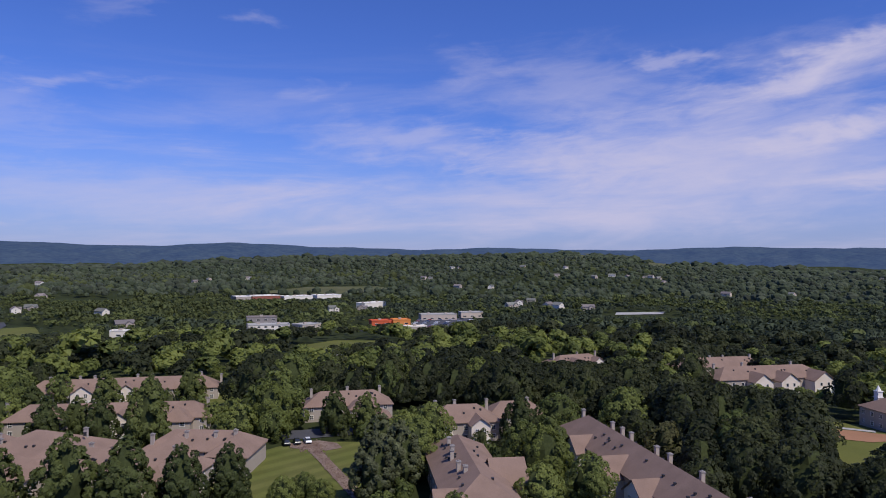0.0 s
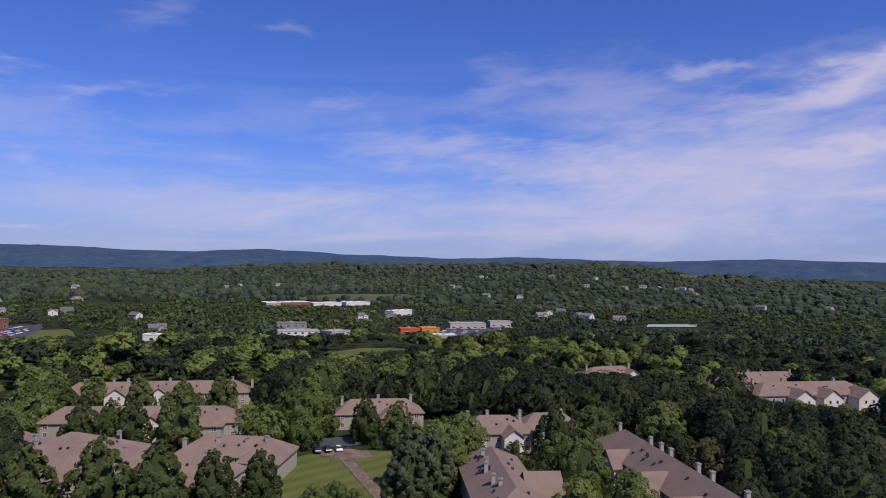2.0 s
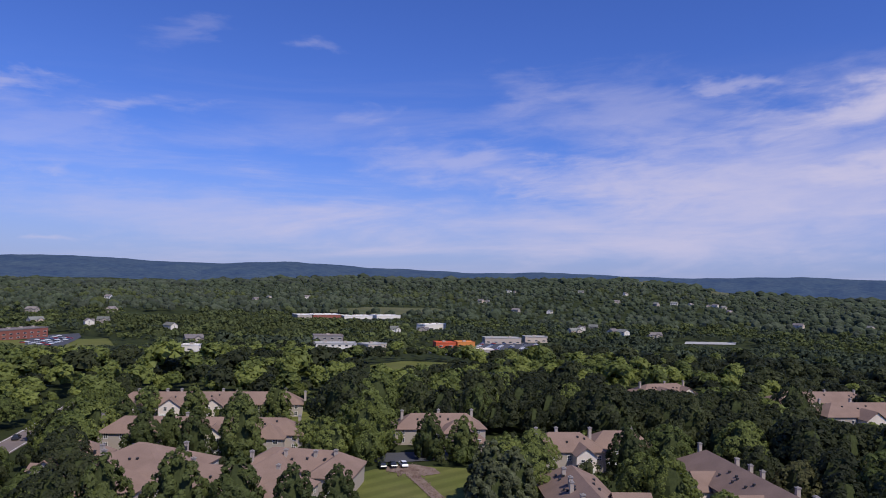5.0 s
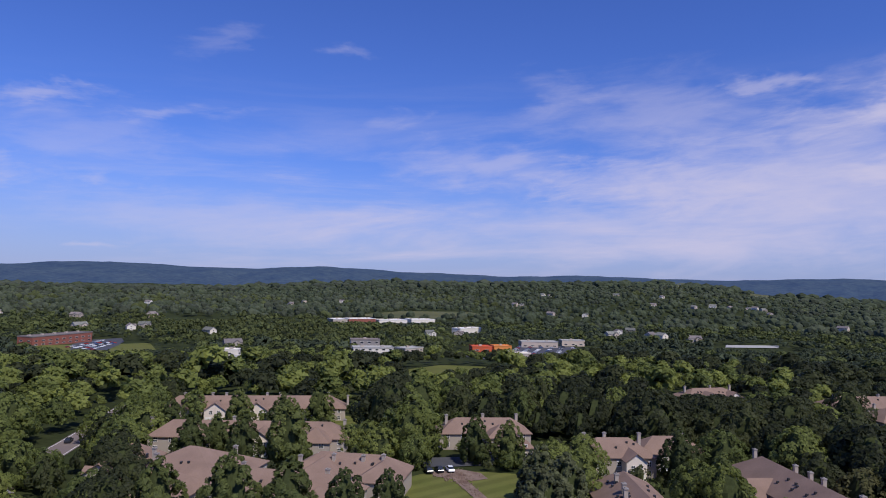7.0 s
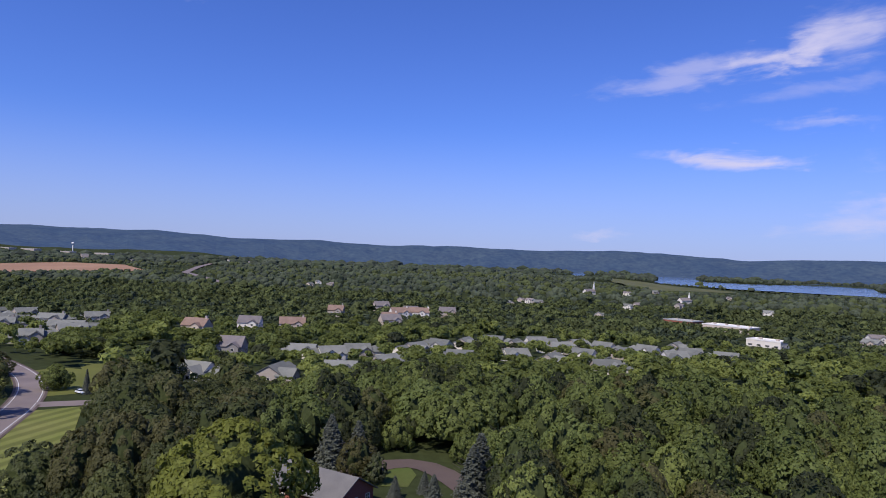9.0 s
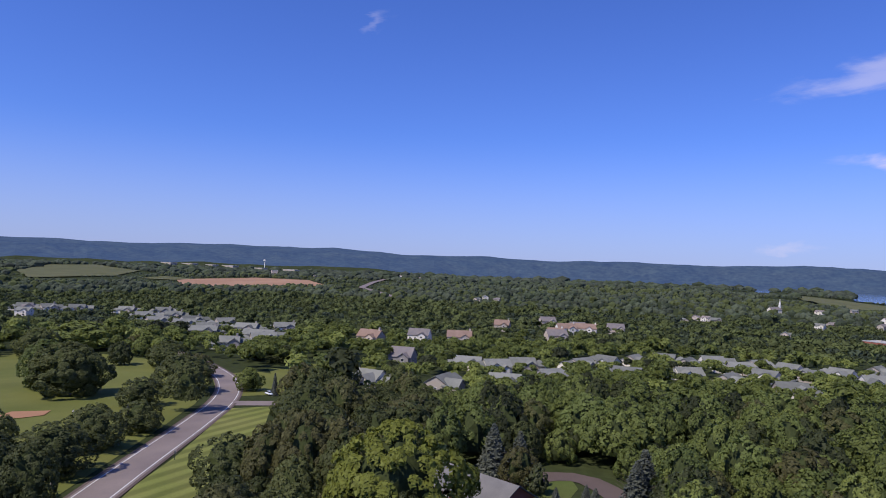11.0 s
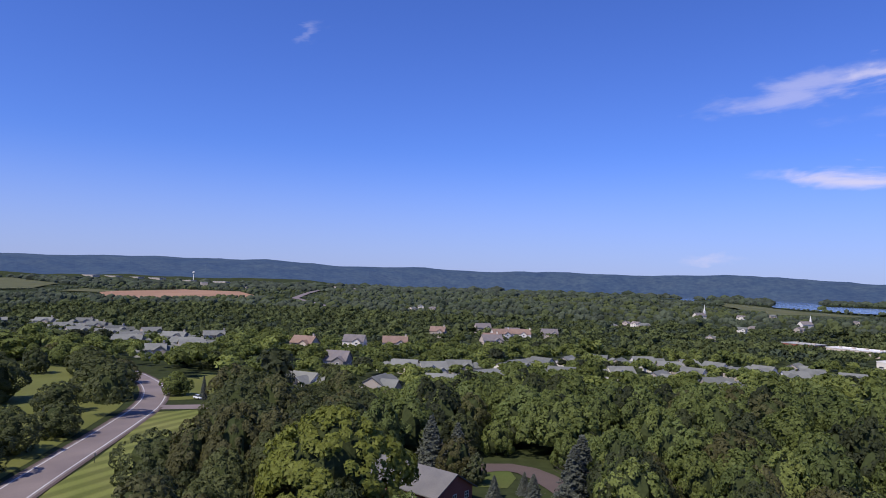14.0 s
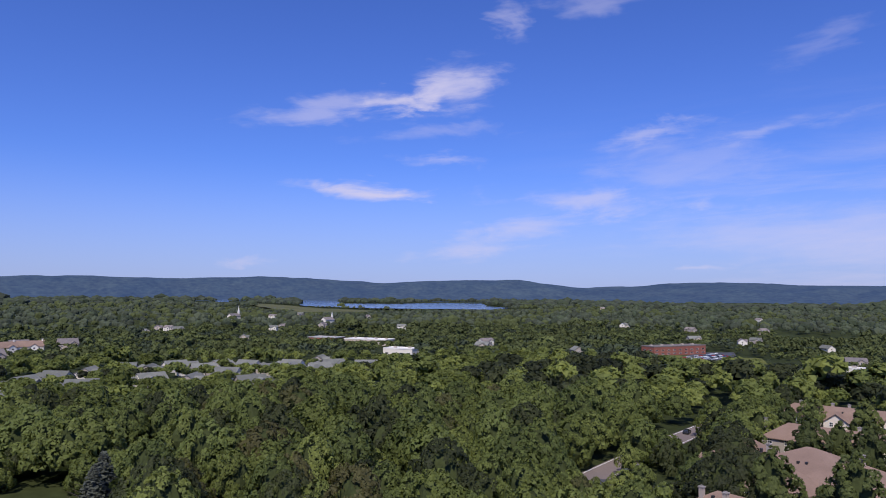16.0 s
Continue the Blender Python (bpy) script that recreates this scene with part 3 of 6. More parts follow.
drape("rubble_heap", [(-58.9, 193.8), (-56.9, 197.7), (-51.1, 199.6), (-45.3, 197.8), (-42.4, 193.0), (-45.3, 190.1), (-51.1, 189.6), (-56.0, 190.5)], rubble, "broken stone heap at the top of the path", "rubble", lift=0.22)

# fields and lots further off
drape("field_brown", [(-1275, -807), (-1460, -755), (-1626, -705), (-1660, -645), (-2012, -856), (-2011, -1032), (-1687, -1039), (-1556, -1008)], bare_soil, "large ploughed red-brown field", "field", lift=2.0)
drape("field_green_west", [(-1330, -1230), (-1605, -1218), (-2117, -1513), (-2700, -2150), (-2368, -2102), (-1665, -1584)], meadow, "pale green meadow", "field", lift=3.0)
drape("meadow_north", [(-466.5, 1157.3), (-323.0, 1210.2), (-268.4, 1382.8), (-304.2, 1431.6), (-425.5, 1350.6)], meadow, "pale green meadow beyond the sheds", "field", lift=2.5)
drape("pale_strip", [(120.3, 911.6), (185.0, 940.1), (175.5, 899.0), (113.6, 871.5)], concrete, "pale paved strip between trees", "paved yard", lift=0.8)
drape("field_far", [(533.4, 3072.9), (748.5, 3199.8), (625.5, 2746.3), (486.4, 2814.1)], meadow, "pale far field on the slope", "field", lift=4.0)
drape("field_pale_west", [(-1549, -1108), (-1560, -1014), (-1690, -1045), (-1760, -1180)], meadow, "pale grass beside the ploughed field", "field", lift=2.0)
drape("marsh", [(-2862, 699), (-2393, 739), (-2253, 734), (-2082, 750), (-1913, 827), (-1779, 943), (-1640, 860), (-1590, 690), (-1640, 560), (-1894, 539)], meadow, "flat pale marsh meadow at the lake shore", "field", lift=-0.4)
drape("school_lawn", [(-545, 562), (-475, 640), (-420, 575), (-475, 500)], lawn_park, "lawn before the school", "lawn", lift=0.3)
drape("school_lot", [(-484, 541), (-458, 556), (-482, 600), (-507, 642), (-540, 680), (-552, 640), (-524, 588)], asphalt_dark, "asphalt car park of the brick school", "car park", lift=0.5)
DEALER = [(-144.3, 626.4), (-101.1, 574.9), (-67.3, 589.6), (-36.0, 745.4), (-57.0, 791.5), (-112.7, 790.5), (-107.4, 688.1)]
drape("dealer_lot", DEALER, asphalt_dark, "large asphalt car lot", "car park", lift=0.4)
for label, poly in (("pale far field", [(466, 2773), (726, 3824), (454, 2369), (378, 2239)]), ("pale far field", [(811, 3759), (867, 3758), (584, 2527), (528, 2425)]), ("pale hill pasture", [(293, 4191), (373, 4213), (223, 2477), (171, 2338)])):
    drape("field_far", poly, meadow, label, "field", lift=4.0)
strip("highway", [(-1246, -348), (-1450, -450), (-1672, -568), (-2036, -658), (-2326, -719), (-3000, -880)], 17, asphalt, "pale far highway", "road", lift=3.0)
strip("road_far_bend", [(-289.3, 496.5), (-310.3, 520.1), (-318.0, 544.0), (-306.5, 572.6)], 9, concrete, "pale road bend between trees", "road", lift=0.6)


def build_lake():
    level = LAKE_Z + 0.6
    shore = [(-4033, 1270), (-3559, 1343), (-2812, 1112), (-2708, 1326), (-2963, 1644), (-2782, 1778), (-2211, 1438), (-1948, 1366), (-1773, 1169), (-1889, 1002), (-1999, 865), (-2178, 784), (-2360, 769)]
    inlet = [(-3807, 763), (-4037, 906), (-3089, 690), (-3095, 649)]
    for name, rim, label in (("lake", shore, "blue lake lying before wooded ridges"), ("water_inlet", inlet, "far arm of the blue lake")):
        bm = bmesh.new()
        f = bm.faces.new([bm.verts.new((x, y, level)) for x, y in rim])
        f.normal_update()
        if f.normal.z < 0:
            f.normal_flip()
        bmesh.ops.triangulate(bm, faces=bm.faces[:])
        tagged(part(name, bm, lake_water, None, label), label, "lake", kind="structure")
        CLEAR.append(rim)


build_lake()

# ---- buildings ----
def box(bm, x0, x1, y0, y1, z0, z1):
    v = [bm.verts.new(p) for p in ((x0, y0, z0), (x1, y0, z0), (x1, y1, z0), (x0, y1, z0), (x0, y0, z1), (x1, y0, z1), (x1, y1, z1), (x0, y1, z1))]
    for f in ((3, 2, 1, 0), (4, 5, 6, 7), (0, 1, 5, 4), (1, 2, 6, 5), (2, 3, 7, 6), (3, 0, 4, 7)):
        bm.faces.new([v[i] for i in f])


def poly_solid(bm, pts, faces):
    v = [bm.verts.new(p) for p in pts]
    for f in faces:
        bm.faces.new([v[i] for i in f])


FOOT = []   # footprints: x, y, cos, sin, half length, half width
CACHE = {}


def cached(key, make):
    if key not in CACHE:
        bm = bmesh.new()
        make(bm)
        me = bpy.data.meshes.new(key[0])
        bm.to_mesh(me)
        bm.free()
        me.materials.append(key[-1])
        CACHE[key] = me
    return CACHE[key]


def shared(name, key, make, parent, m=None, label=""):
    ob = new(name, cached(key, make))
    ob.parent = parent
    if m is not None:
        ob.matrix_local = m
    return tagged(ob, label)


def building(name, x, y, rot, label, category, group="", sink=0.5):
    e = new(name)
    e.empty_display_size = 0.5
    e.matrix_world = pose(x, y, float(land(x, y)) + 0.05, 0, 0, rot)
    return tagged(e, label, category, group)


def window_at(parent, m, w, h, bars=1, frame_mat=None):
    fm = frame_mat or trim_white
    if parent.matrix_world.translation.xy.length > 300:
        bars = 0

    def frame_mesh(bm):
        t, c = 0.12, 0.04
        cols = [-w / 2, -w / 2 + t]
        for i in range(bars):
            q = -w / 2 + w * (i + 1) / (bars + 1)
            cols += [q - c, q + c]
        cols += [w / 2 - t, w / 2]
        rows = [-h / 2, -h / 2 + t, -c, c, h / 2 - t, h / 2] if bars else [-h / 2, -h / 2 + t, h / 2 - t, h / 2]
        grid = [[bm.verts.new((x, 0.0, z)) for z in rows] for x in cols]
        for i in range(len(cols) - 1):
            for j in range(len(rows) - 1):
                if i % 2 == 0 or j % 2 == 0:
                    bm.faces.new((grid[i][j], grid[i + 1][j], grid[i + 1][j + 1], grid[i][j + 1]))
        ext = bmesh.ops.extrude_face_region(bm, geom=bm.faces[:])
        bmesh.ops.translate(bm, verts=[g for g in ext["geom"] if isinstance(g, bmesh.types.BMVert)], vec=(0, -0.07, 0))
        bmesh.ops.recalc_face_normals(bm, faces=bm.faces[:])

    win = shared("window", ("window", round(w, 2), round(h, 2), bars, fm), frame_mesh, parent, m)
    shared("pane", ("pane", round(w, 2), round(h, 2), glass), lambda bm: box(bm, -w / 2 + 0.1, w / 2 - 0.1, -0.03, 0.01, -h / 2 + 0.1, h / 2 - 0.1), win)
    return win


def wall_windows(parent, L, W, m, rows, every, size=(1.3, 1.5), sides="fblr", bars=1):
    """Windows along the four walls of a block: f is the side at -y. Only walls that can be seen from the flight path get them."""
    w, h = size
    place = parent.matrix_world @ m
    here = place.translation
    if math.hypot(here.x, here.y) > 600:
        every *= 1.5
    seen = {}
    for side, d in (("f", (0, -1, 0)), ("b", (0, 1, 0)), ("l", (-1, 0, 0)), ("r", (1, 0, 0))):
        n = place.to_3x3() @ Vector(d)
        seen[side] = n.x * here.x + n.y * here.y < 0.05 * math.hypot(here.x, here.y)
    sides = [q for q in sides if seen[q]]
    for side in sides:
        run, off, turn = {"f": (L, W / 2, 0), "b": (L, W / 2, 180), "l": (W, L / 2, 270), "r": (W, L / 2, 90)}[side]
        n = max(1, int(run / every))
        for z in rows:
            for i in range(n):
                u = -run / 2 + run * (i + 0.5) / n
                window_at(parent, m @ pose(0, 0, 0, 0, 0, turn) @ pose(u, -off - 0.01, z), w, h, bars)


def block(parent, cx, cy, L, W, eave, rise, rot=0, roof="gable", wall=None, cover=None, over=0.5, base=-1.5, foot=True):
    """Walls and roof over a rectangle; the ridge runs along its length."""
    wall, cover = wall or siding, cover or shingle
    m = pose(cx, cy, 0, 0, 0, rot)
    a, b = L / 2, W / 2
    bm = bmesh.new()
    if roof == "gable":
        pts = []
        for x in (-a, a):
            pts += [(x, -b, base), (x, b, base), (x, b, eave), (x, 0, eave + rise), (x, -b, eave)]
        poly_solid(bm, pts, ((0, 1, 2, 3, 4)[::-1], (5, 6, 7, 8, 9), (0, 5, 9, 4)[::1], (1, 2, 7, 6)[::1], (0, 1, 6, 5)))
        bmesh.ops.recalc_face_normals(bm, faces=bm.faces[:])
    else:
        box(bm, -a, a, -b, b, base, eave)
    ob = part("wall", bm, wall, parent)
    ob.matrix_local = m
    bm = bmesh.new()
    t = 0.22
    A, B, dz = a + over, b + over, over * rise / b
    lo, hi = eave - dz + 0.04, eave + rise + 0.06
    if roof == "gable":
        for s in (-1, 1):
            pts = []
            for x in (-A, A):
                pts += [(x, s * B, lo), (x, 0, hi), (x, 0, hi + t), (x, s * B, lo + t)]
            poly_solid(bm, pts, ((0, 1, 2, 3), (4, 5, 6, 7), (0, 1, 5, 4), (3, 2, 6, 7), (0, 3, 7, 4), (1, 2, 6, 5)))
    elif roof == "hip":
        c = max(0.4, A - B)
        pts = [(-A, -B, lo), (A, -B, lo), (A, B, lo), (-A, B, lo), (-A, -B, lo + t), (A, -B, lo + t), (A, B, lo + t), (-A, B, lo + t), (-c, 0, hi + t), (c, 0, hi + t)]
        poly_solid(bm, pts, ((3, 2, 1, 0), (0, 1, 5, 4), (1, 2, 6, 5), (2, 3, 7, 6), (3, 0, 4, 7), (4, 5, 9, 8), (5, 6, 9), (6, 7, 8, 9), (7, 4, 8)))
    else:   # flat with parapet
        box(bm, -A, A, -B, B, eave, eave + 0.3)
        for x0, x1, y0, y1 in ((-A, A, -B, -B + 0.4), (-A, A, B - 0.4, B), (-A, -A + 0.4, -B + 0.4, B - 0.4), (A - 0.4, A, -B + 0.4, B - 0.4)):
            box(bm, x0, x1, y0, y1, eave + 0.3, eave + 0.9)
    bmesh.ops.recalc_face_normals(bm, faces=bm.faces[:])
    ob = part("roof", bm, cover, parent)
    ob.matrix_local = m
    if foot:
        w = parent.matrix_world @ m
        FOOT.append((w.translation.x, w.translation.y, w[0][0], w[1][0], a, b))
    return m


def chimney(parent, x, y, z0, z1, w=0.85, mat=None):
    def stack(bm):
        box(bm, -w / 2, w / 2, -w / 2, w / 2, 0, 1)
    c = shared("chimney", ("chimney", w, mat or siding), stack, parent, Matrix.LocRotScale((x, y, z0), None, (1, 1, z1 - z0)))
    bm = bmesh.new()
    box(bm, -w / 2 - 0.12, w / 2 + 0.12, -w / 2 - 0.12, w / 2 + 0.12, 1.0, 1 + 0.22 / (z1 - z0))
    box(bm, -w / 4, w / 4, -w / 4, w / 4, 1 + 0.22 / (z1 - z0), 1 + 0.42 / (z1 - z0))
    part("cap", bm, siding_grey, c)
    return c


def vents(parent, spots):
    """Small pipes and box vents standing on the roof."""
    for x, y, z in spots:
        shared("roof_vent", ("roof_vent", dark_metal), lambda bm: box(bm, -0.25, 0.25, -0.25, 0.25, -0.4, 0.55), parent, pose(x, y, z))


def garage(parent, m, w=2.6, h=2.2):
    def door(bm):
        box(bm, -w / 2, w / 2, -0.05, 0.03, 0, h)
        for i in range(1, 4):
            box(bm, -w / 2 + 0.1, w / 2 - 0.1, -0.07, -0.05, h * i / 4 - 0.22, h * i / 4 + 0.22)
    shared("garage_door", ("garage_door", w, h, trim_white), door, parent, m)


def townhouse(x, y, rot, L, W, eave=5.0, rise=3.6, roof="hip", wings=(), chimneys=(), back_eave=0, wall=None, label="", every=4.2, sides="fblr", hips=(), low=0.8, seed=0):
    """A row of townhouses: long roof, gabled wings with garages, chimneys."""
    rnd = random.Random(seed)
    h = building("townhouse", x, y, rot, label or "grey-sided townhouse row with tan shingle roof and chimneys", "townhouse", "townhouse rows")
    m = block(h, 0, 0, L, W, eave, rise, 0, roof, wall)
    wall_windows(h, L, W, m, (1.5, 4.0), every, sides=sides)
    LIMITS.append((x, y, L * 0.52, float(land(x, y)) + eave * low))
    for u, side, width, depth, gh in wings:
        s = -1 if side == "f" else 1
        wm = block(h, u, s * (W / 2 + depth / 2 - 1.5), depth + 3, width, gh, min(width * 0.36, rise), 90, "gable", gable_siding if gh > 4 else wall, over=0.45, foot=True)
        face = pose(u, s * (W / 2 + depth), 0, 0, 0, 0 if s < 0 else 180)
        if gh > 4:
            for k in (-0.26, 0.26):
                garage(h, face @ pose(k * width, -0.06, 0), min(2.7, width * 0.36))
                window_at(h, face @ pose(k * width * 0.7, -0.02, 3.9), 1.2, 1.5)
        else:
            window_at(h, face @ pose(0, -0.02, 1.7), 1.6, 1.6)
    # hipped bays standing forward of the long wall
    for u, v, deep, wide in hips:
        bm_at = block(h, u, v - W / 2 + deep / 2 - 2.5, deep, wide, eave - 0.15, min(rise * 0.92, wide * 0.36), 90, "hip", wall, over=0.5)
        wall_windows(h, deep, wide, bm_at, (1.4, 3.9), 3.4, (1.5, 1.5), sides="l")
    for u, v, top in chimneys:
        chimney(h, u, v, eave + 0.5, eave + rise + top * 0.6)
    spots = []
    for i in range(int(L / 3.2)):
        u, v = rnd.uniform(-L * 0.4, L * 0.4), rnd.choice((-1, 1)) * rnd.uniform(0.12, 0.3) * W
        spots.append((u, v, eave + rise * (1 - abs(v) / (W / 2)) + 0.15))
    vents(h, spots)
    return h


townhouse(-141.6, 249.1, 21.5, 67, 11, wings=((-13.7, "f", 7.5, 2.2, 4.6), (1.3, "f", 7.5, 2.2, 4.6)), chimneys=((-26, 1, 1.6), (-16, 1, 1.6), (-11, 1, 1.6), (4, 1, 1.6), (9, 1, 1.6), (27, 1, 1.8), (34.5, -1, 0.6)), seed=1)
townhouse(-116.7, 201.2, 15.8, 58.6, 11, wings=((4.1, "f", 7.5, 4, 4.9),), chimneys=((-30, 0, 1.4), (28, 0, 1.4), (-6, 2, 1.4)), hips=((-15, -2.5, 9, 9), (20, -2.0, 9, 9)), seed=2)
townhouse(-108.4, 157.5, 3, 27, 25, 5.8, 5.5, chimneys=((-9, -2, -0.9), (-6.5, -5, -1.6), (8, 6, -1.2)), hips=((3, -7, 13, 12),), every=3.4, seed=3)
townhouse(-82.1, 153.0, 1, 35, 13, 5.2, 3.7, chimneys=((-12, 3.5, 0.3), (9, 3.5, 0.3)), hips=((11, -3.5, 10, 8),), seed=4)
townhouse(-73.8, 173.8, 4, 28.3, 12, 5.0, 3.6, chimneys=((-12, -4.5, -0.2), (-4, -2.5, 0.4), (3.5, -2, 0.4), (8.5, -1.5, 1.0)), hips=((9, -1.5, 15, 10.5), (-6, -0.5, 13, 11)), seed=5)
townhouse(-97.5, 118.5, 6, 20, 12, wings=((2, "f", 8, 2.5, 4.9),), chimneys=((-6, -2, 1.2), (-1, -2, 1.2)), seed=6)
townhouse(-126.5, 153.0, 96, 13, 9, 5.4, 3.0, "gable", wings=((0, "b", 7, 3, 3.2),), seed=7)
townhouse(-130.7, 165.8, 18, 12, 10, 5.0, 3.4, "hip", label="small tan-roofed end house among trees", seed=18)
townhouse(-10.2, 210.4, 17.3, 21, 12, 5.8, 3.8, wings=((3.6, "f", 5.6, 4, 5.6), (-5.5, "f", 3.0, 0.9, 4.6)), chimneys=((-8, 1, 1.8), (-2, 1.5, 1.8), (8, 1.5, 1.8)), label="townhouse block with a white gabled front and tan shingle roof", seed=8)
townhouse(-3.7, 156.4, -75.5, 46, 15, 6.0, 4.4, wings=((2, "b", 12, 4.5, 5.2), (16, "f", 8, 2, 4.9)), chimneys=((-12, -2.6, 0.6), (-5, -2.8, 0.5), (-1.5, -3.4, 0.4), (7, -3.2, 0.3), (10, -2.2, 0.2)), seed=9)
townhouse(38.1, 159.7, -72.5, 92, 13, 6.0, 4.4, wings=((-8, "f", 10, 3.5, 4.9), (8, "f", 9, 3, 4.9), (26, "f", 10, 3.5, 4.9), (-28, "f", 9, 3, 4.9)),
          chimneys=((-43, 0, 1.6), (-28, 2, 1.4), (-22, 2, 1.4), (-17, 2, 1.4), (-4, 2, 1.6), (2, 2, 1.6), (15, 2, 1.6), (31, 2, 1.6)), label="long grey townhouse row with many chimneys on its tan ridge", seed=10)
townhouse(-50.9, 230.8, 20, 29, 11, hips=((4, -3, 8, 8),), chimneys=((-12, 0, 1.6), (0, 1, 1.8), (11, 1, 1.8)), seed=11)
townhouse(-39.3, 219.5, 20, 10, 9, 3.6, 2.6, chimneys=(), label="low tan-roofed garage block", every=5, seed=12)
townhouse(32.9, 359.5, 31, 30, 13, wings=((-4, "f", 8, 2, 4.9), (9, "f", 8, 2, 4.9)), chimneys=((-12, 1, 1.6), (2, 1, 1.6), (13, 1, 1.6)), low=1.25, seed=13)
townhouse(111.8, 321.3, 20, 53, 14, 6.0, 4.2, wings=((-9, "f", 9, 5, 5.4), (4, "f", 9, 5, 5.4), (20, "f", 10, 6, 5.4)), chimneys=((-22, 4, 1.2), (-8, 4, 1.4), (16, 3, 1.4)), label="townhouse row with three white gabled fronts", low=0.3, seed=14)
townhouse(100.1, 352.8, 20, 46, 13, 6.2, 3.8, chimneys=((-18, 0, 1.4), (-4, 0, 1.4), (3, 0, 1.4), (18, 0, 1.4)), seed=15)
townhouse(5.4, 222.8, 17, 20, 11, chimneys=((4, 0, 1.6),), label="tan-roofed townhouse block half hidden by trees", seed=17)


def clubhouse():
    h = building("clubhouse", 127.7, 242.6, -75, "grey two-storey clubhouse with a white cupola", "clubhouse")
    m = block(h, 0, 0, 15, 14, 6.5, 4.2, 0, "hip", siding)
    wall_windows(h, 15, 14, m, (1.8, 4.8), 3.2)
    bm = bmesh.new()
    box(bm, -0.9, 0.9, -0.9, 0.9, 7.4, 11.4)
    box(bm, -1.1, 1.1, -1.1, 1.1, 9.4, 9.65)
    box(bm, -1.1, 1.1, -1.1, 1.1, 11.4, 11.6)
    bmesh.ops.create_cone(bm, cap_ends=True, segments=8, radius1=1.0, radius2=0.05, depth=1.9, matrix=Matrix.Translation((0, 0, 12.5)))
    part("cupola", bm, trim_white, h, "white timber cupola").location = (-5.2, -2, 0)


clubhouse()


def house(x, y, rot, L=14, W=10, eave=3.2, rise=2.6, wall=None, cover=None, wing=(3, 7, 4), label="", group="", stack=False, rows=None, name="house", far_eave=None):
    """Detached house: main gable, a cross gable towards the street, windows, door."""
    h = building(name, x, y, rot, label or "small house with grey shingle roof and white gable", "house", group)
    m = block(h, 0, 0, L, W, eave, rise, 0, "gable", wall, cover)
    wall_windows(h, L, W, m, rows or ((1.6,) if eave < 4.5 else (1.6, 4.3)), 3.6)
    if wing:
        u, w, d = wing
        block(h, u, -(W / 2 + d / 2 - 1.5), d + 3, w, eave, min(rise, w * 0.34), 90, "gable", wall, cover)
        face = pose(u, -(W / 2 + d), 0)
        window_at(h, face @ pose(0, -0.02, eave - 1.4), 1.8, 1.5)
        if eave > 4.5:
            window_at(h, face @ pose(0, -0.02, 1.5), 2.2, 1.6)
    shared("door", ("door", dark_metal), lambda bm: box(bm, -0.5, 0.5, -0.05, 0.02, 0, 2.1), h, m @ pose(-L / 4, -W / 2 - 0.02, 0))
    if stack:
        chimney(h, L / 2 - 1.5, 0, eave, eave + rise + 1.6, 1.4, wall)
    r = math.hypot(x, y)
    LIMITS.append((x, y, max(L, W) * 0.6, float(land(x, y)) + eave * (far_eave or (0.75 if r < 560 else 0.35))))
    return h


# grey-roofed retirement bungalows in the western woods
GREY = [(-311.8, -94.7), (-315.7, -61.2), (-412.1, -66.4), (-406.0, -49.2), (-425.3, -36.5), (-369.8, -16.3), (-475.1, 13.7), (-495.5, 31.6), (-519.8, 53.3), (-524.4, 85.8), (-488.4, 97.7), (-517.5, 115.5), (-504.5, 131.0), (-413.7, 77.4), (-409.7, 24.1), (-433.3, 59.1), (-389.5, 103.5), (-468.4, 135.2), (-493.7, 159.0), (-530.8, 192.3), (-335.9, -35.2), (-461.5, 167.0), (-485.8, 186.0), (-448.2, -2.1), (-450.5, 104.8), (-497.2, 66.0), (-468.2, 203.7)]
for i, (x, y) in enumerate(GREY):
    wide, deep = 15 + (i * 5) % 5, 12 + (i % 3)
    turn = math.degrees(math.atan2(y, x)) - 90 + (i * 47) % 70 - 35 + 55 * (i % 2)
    h = house(x, y, turn, wide, deep, 3.4, 3.8, siding if i % 3 else siding_white, shingle_grey, (wide * 0.24 * (-1) ** i, 8.5, 4.5),
              "single-storey house with pale grey shingle roof among trees", "grey-roofed houses", far_eave=0.5 if i < 2 else (1.15, 1.45, 1.75)[i % 3])
    # lower side wing and a second, smaller front gable
    side = (-1) ** (i // 2)
    block(h, side * (wide / 2 + 3.6), 1.0, 10, deep * 0.8, 3.0, 2.8, 0, "gable" if i % 2 else "hip", siding_white, shingle_grey)
    block(h, -wide * 0.22 * (-1) ** i, -(deep / 2 + 0.2), 4.4, 4.4, 2.9, 1.7, 90, "gable", siding_white, shingle_grey, foot=False)
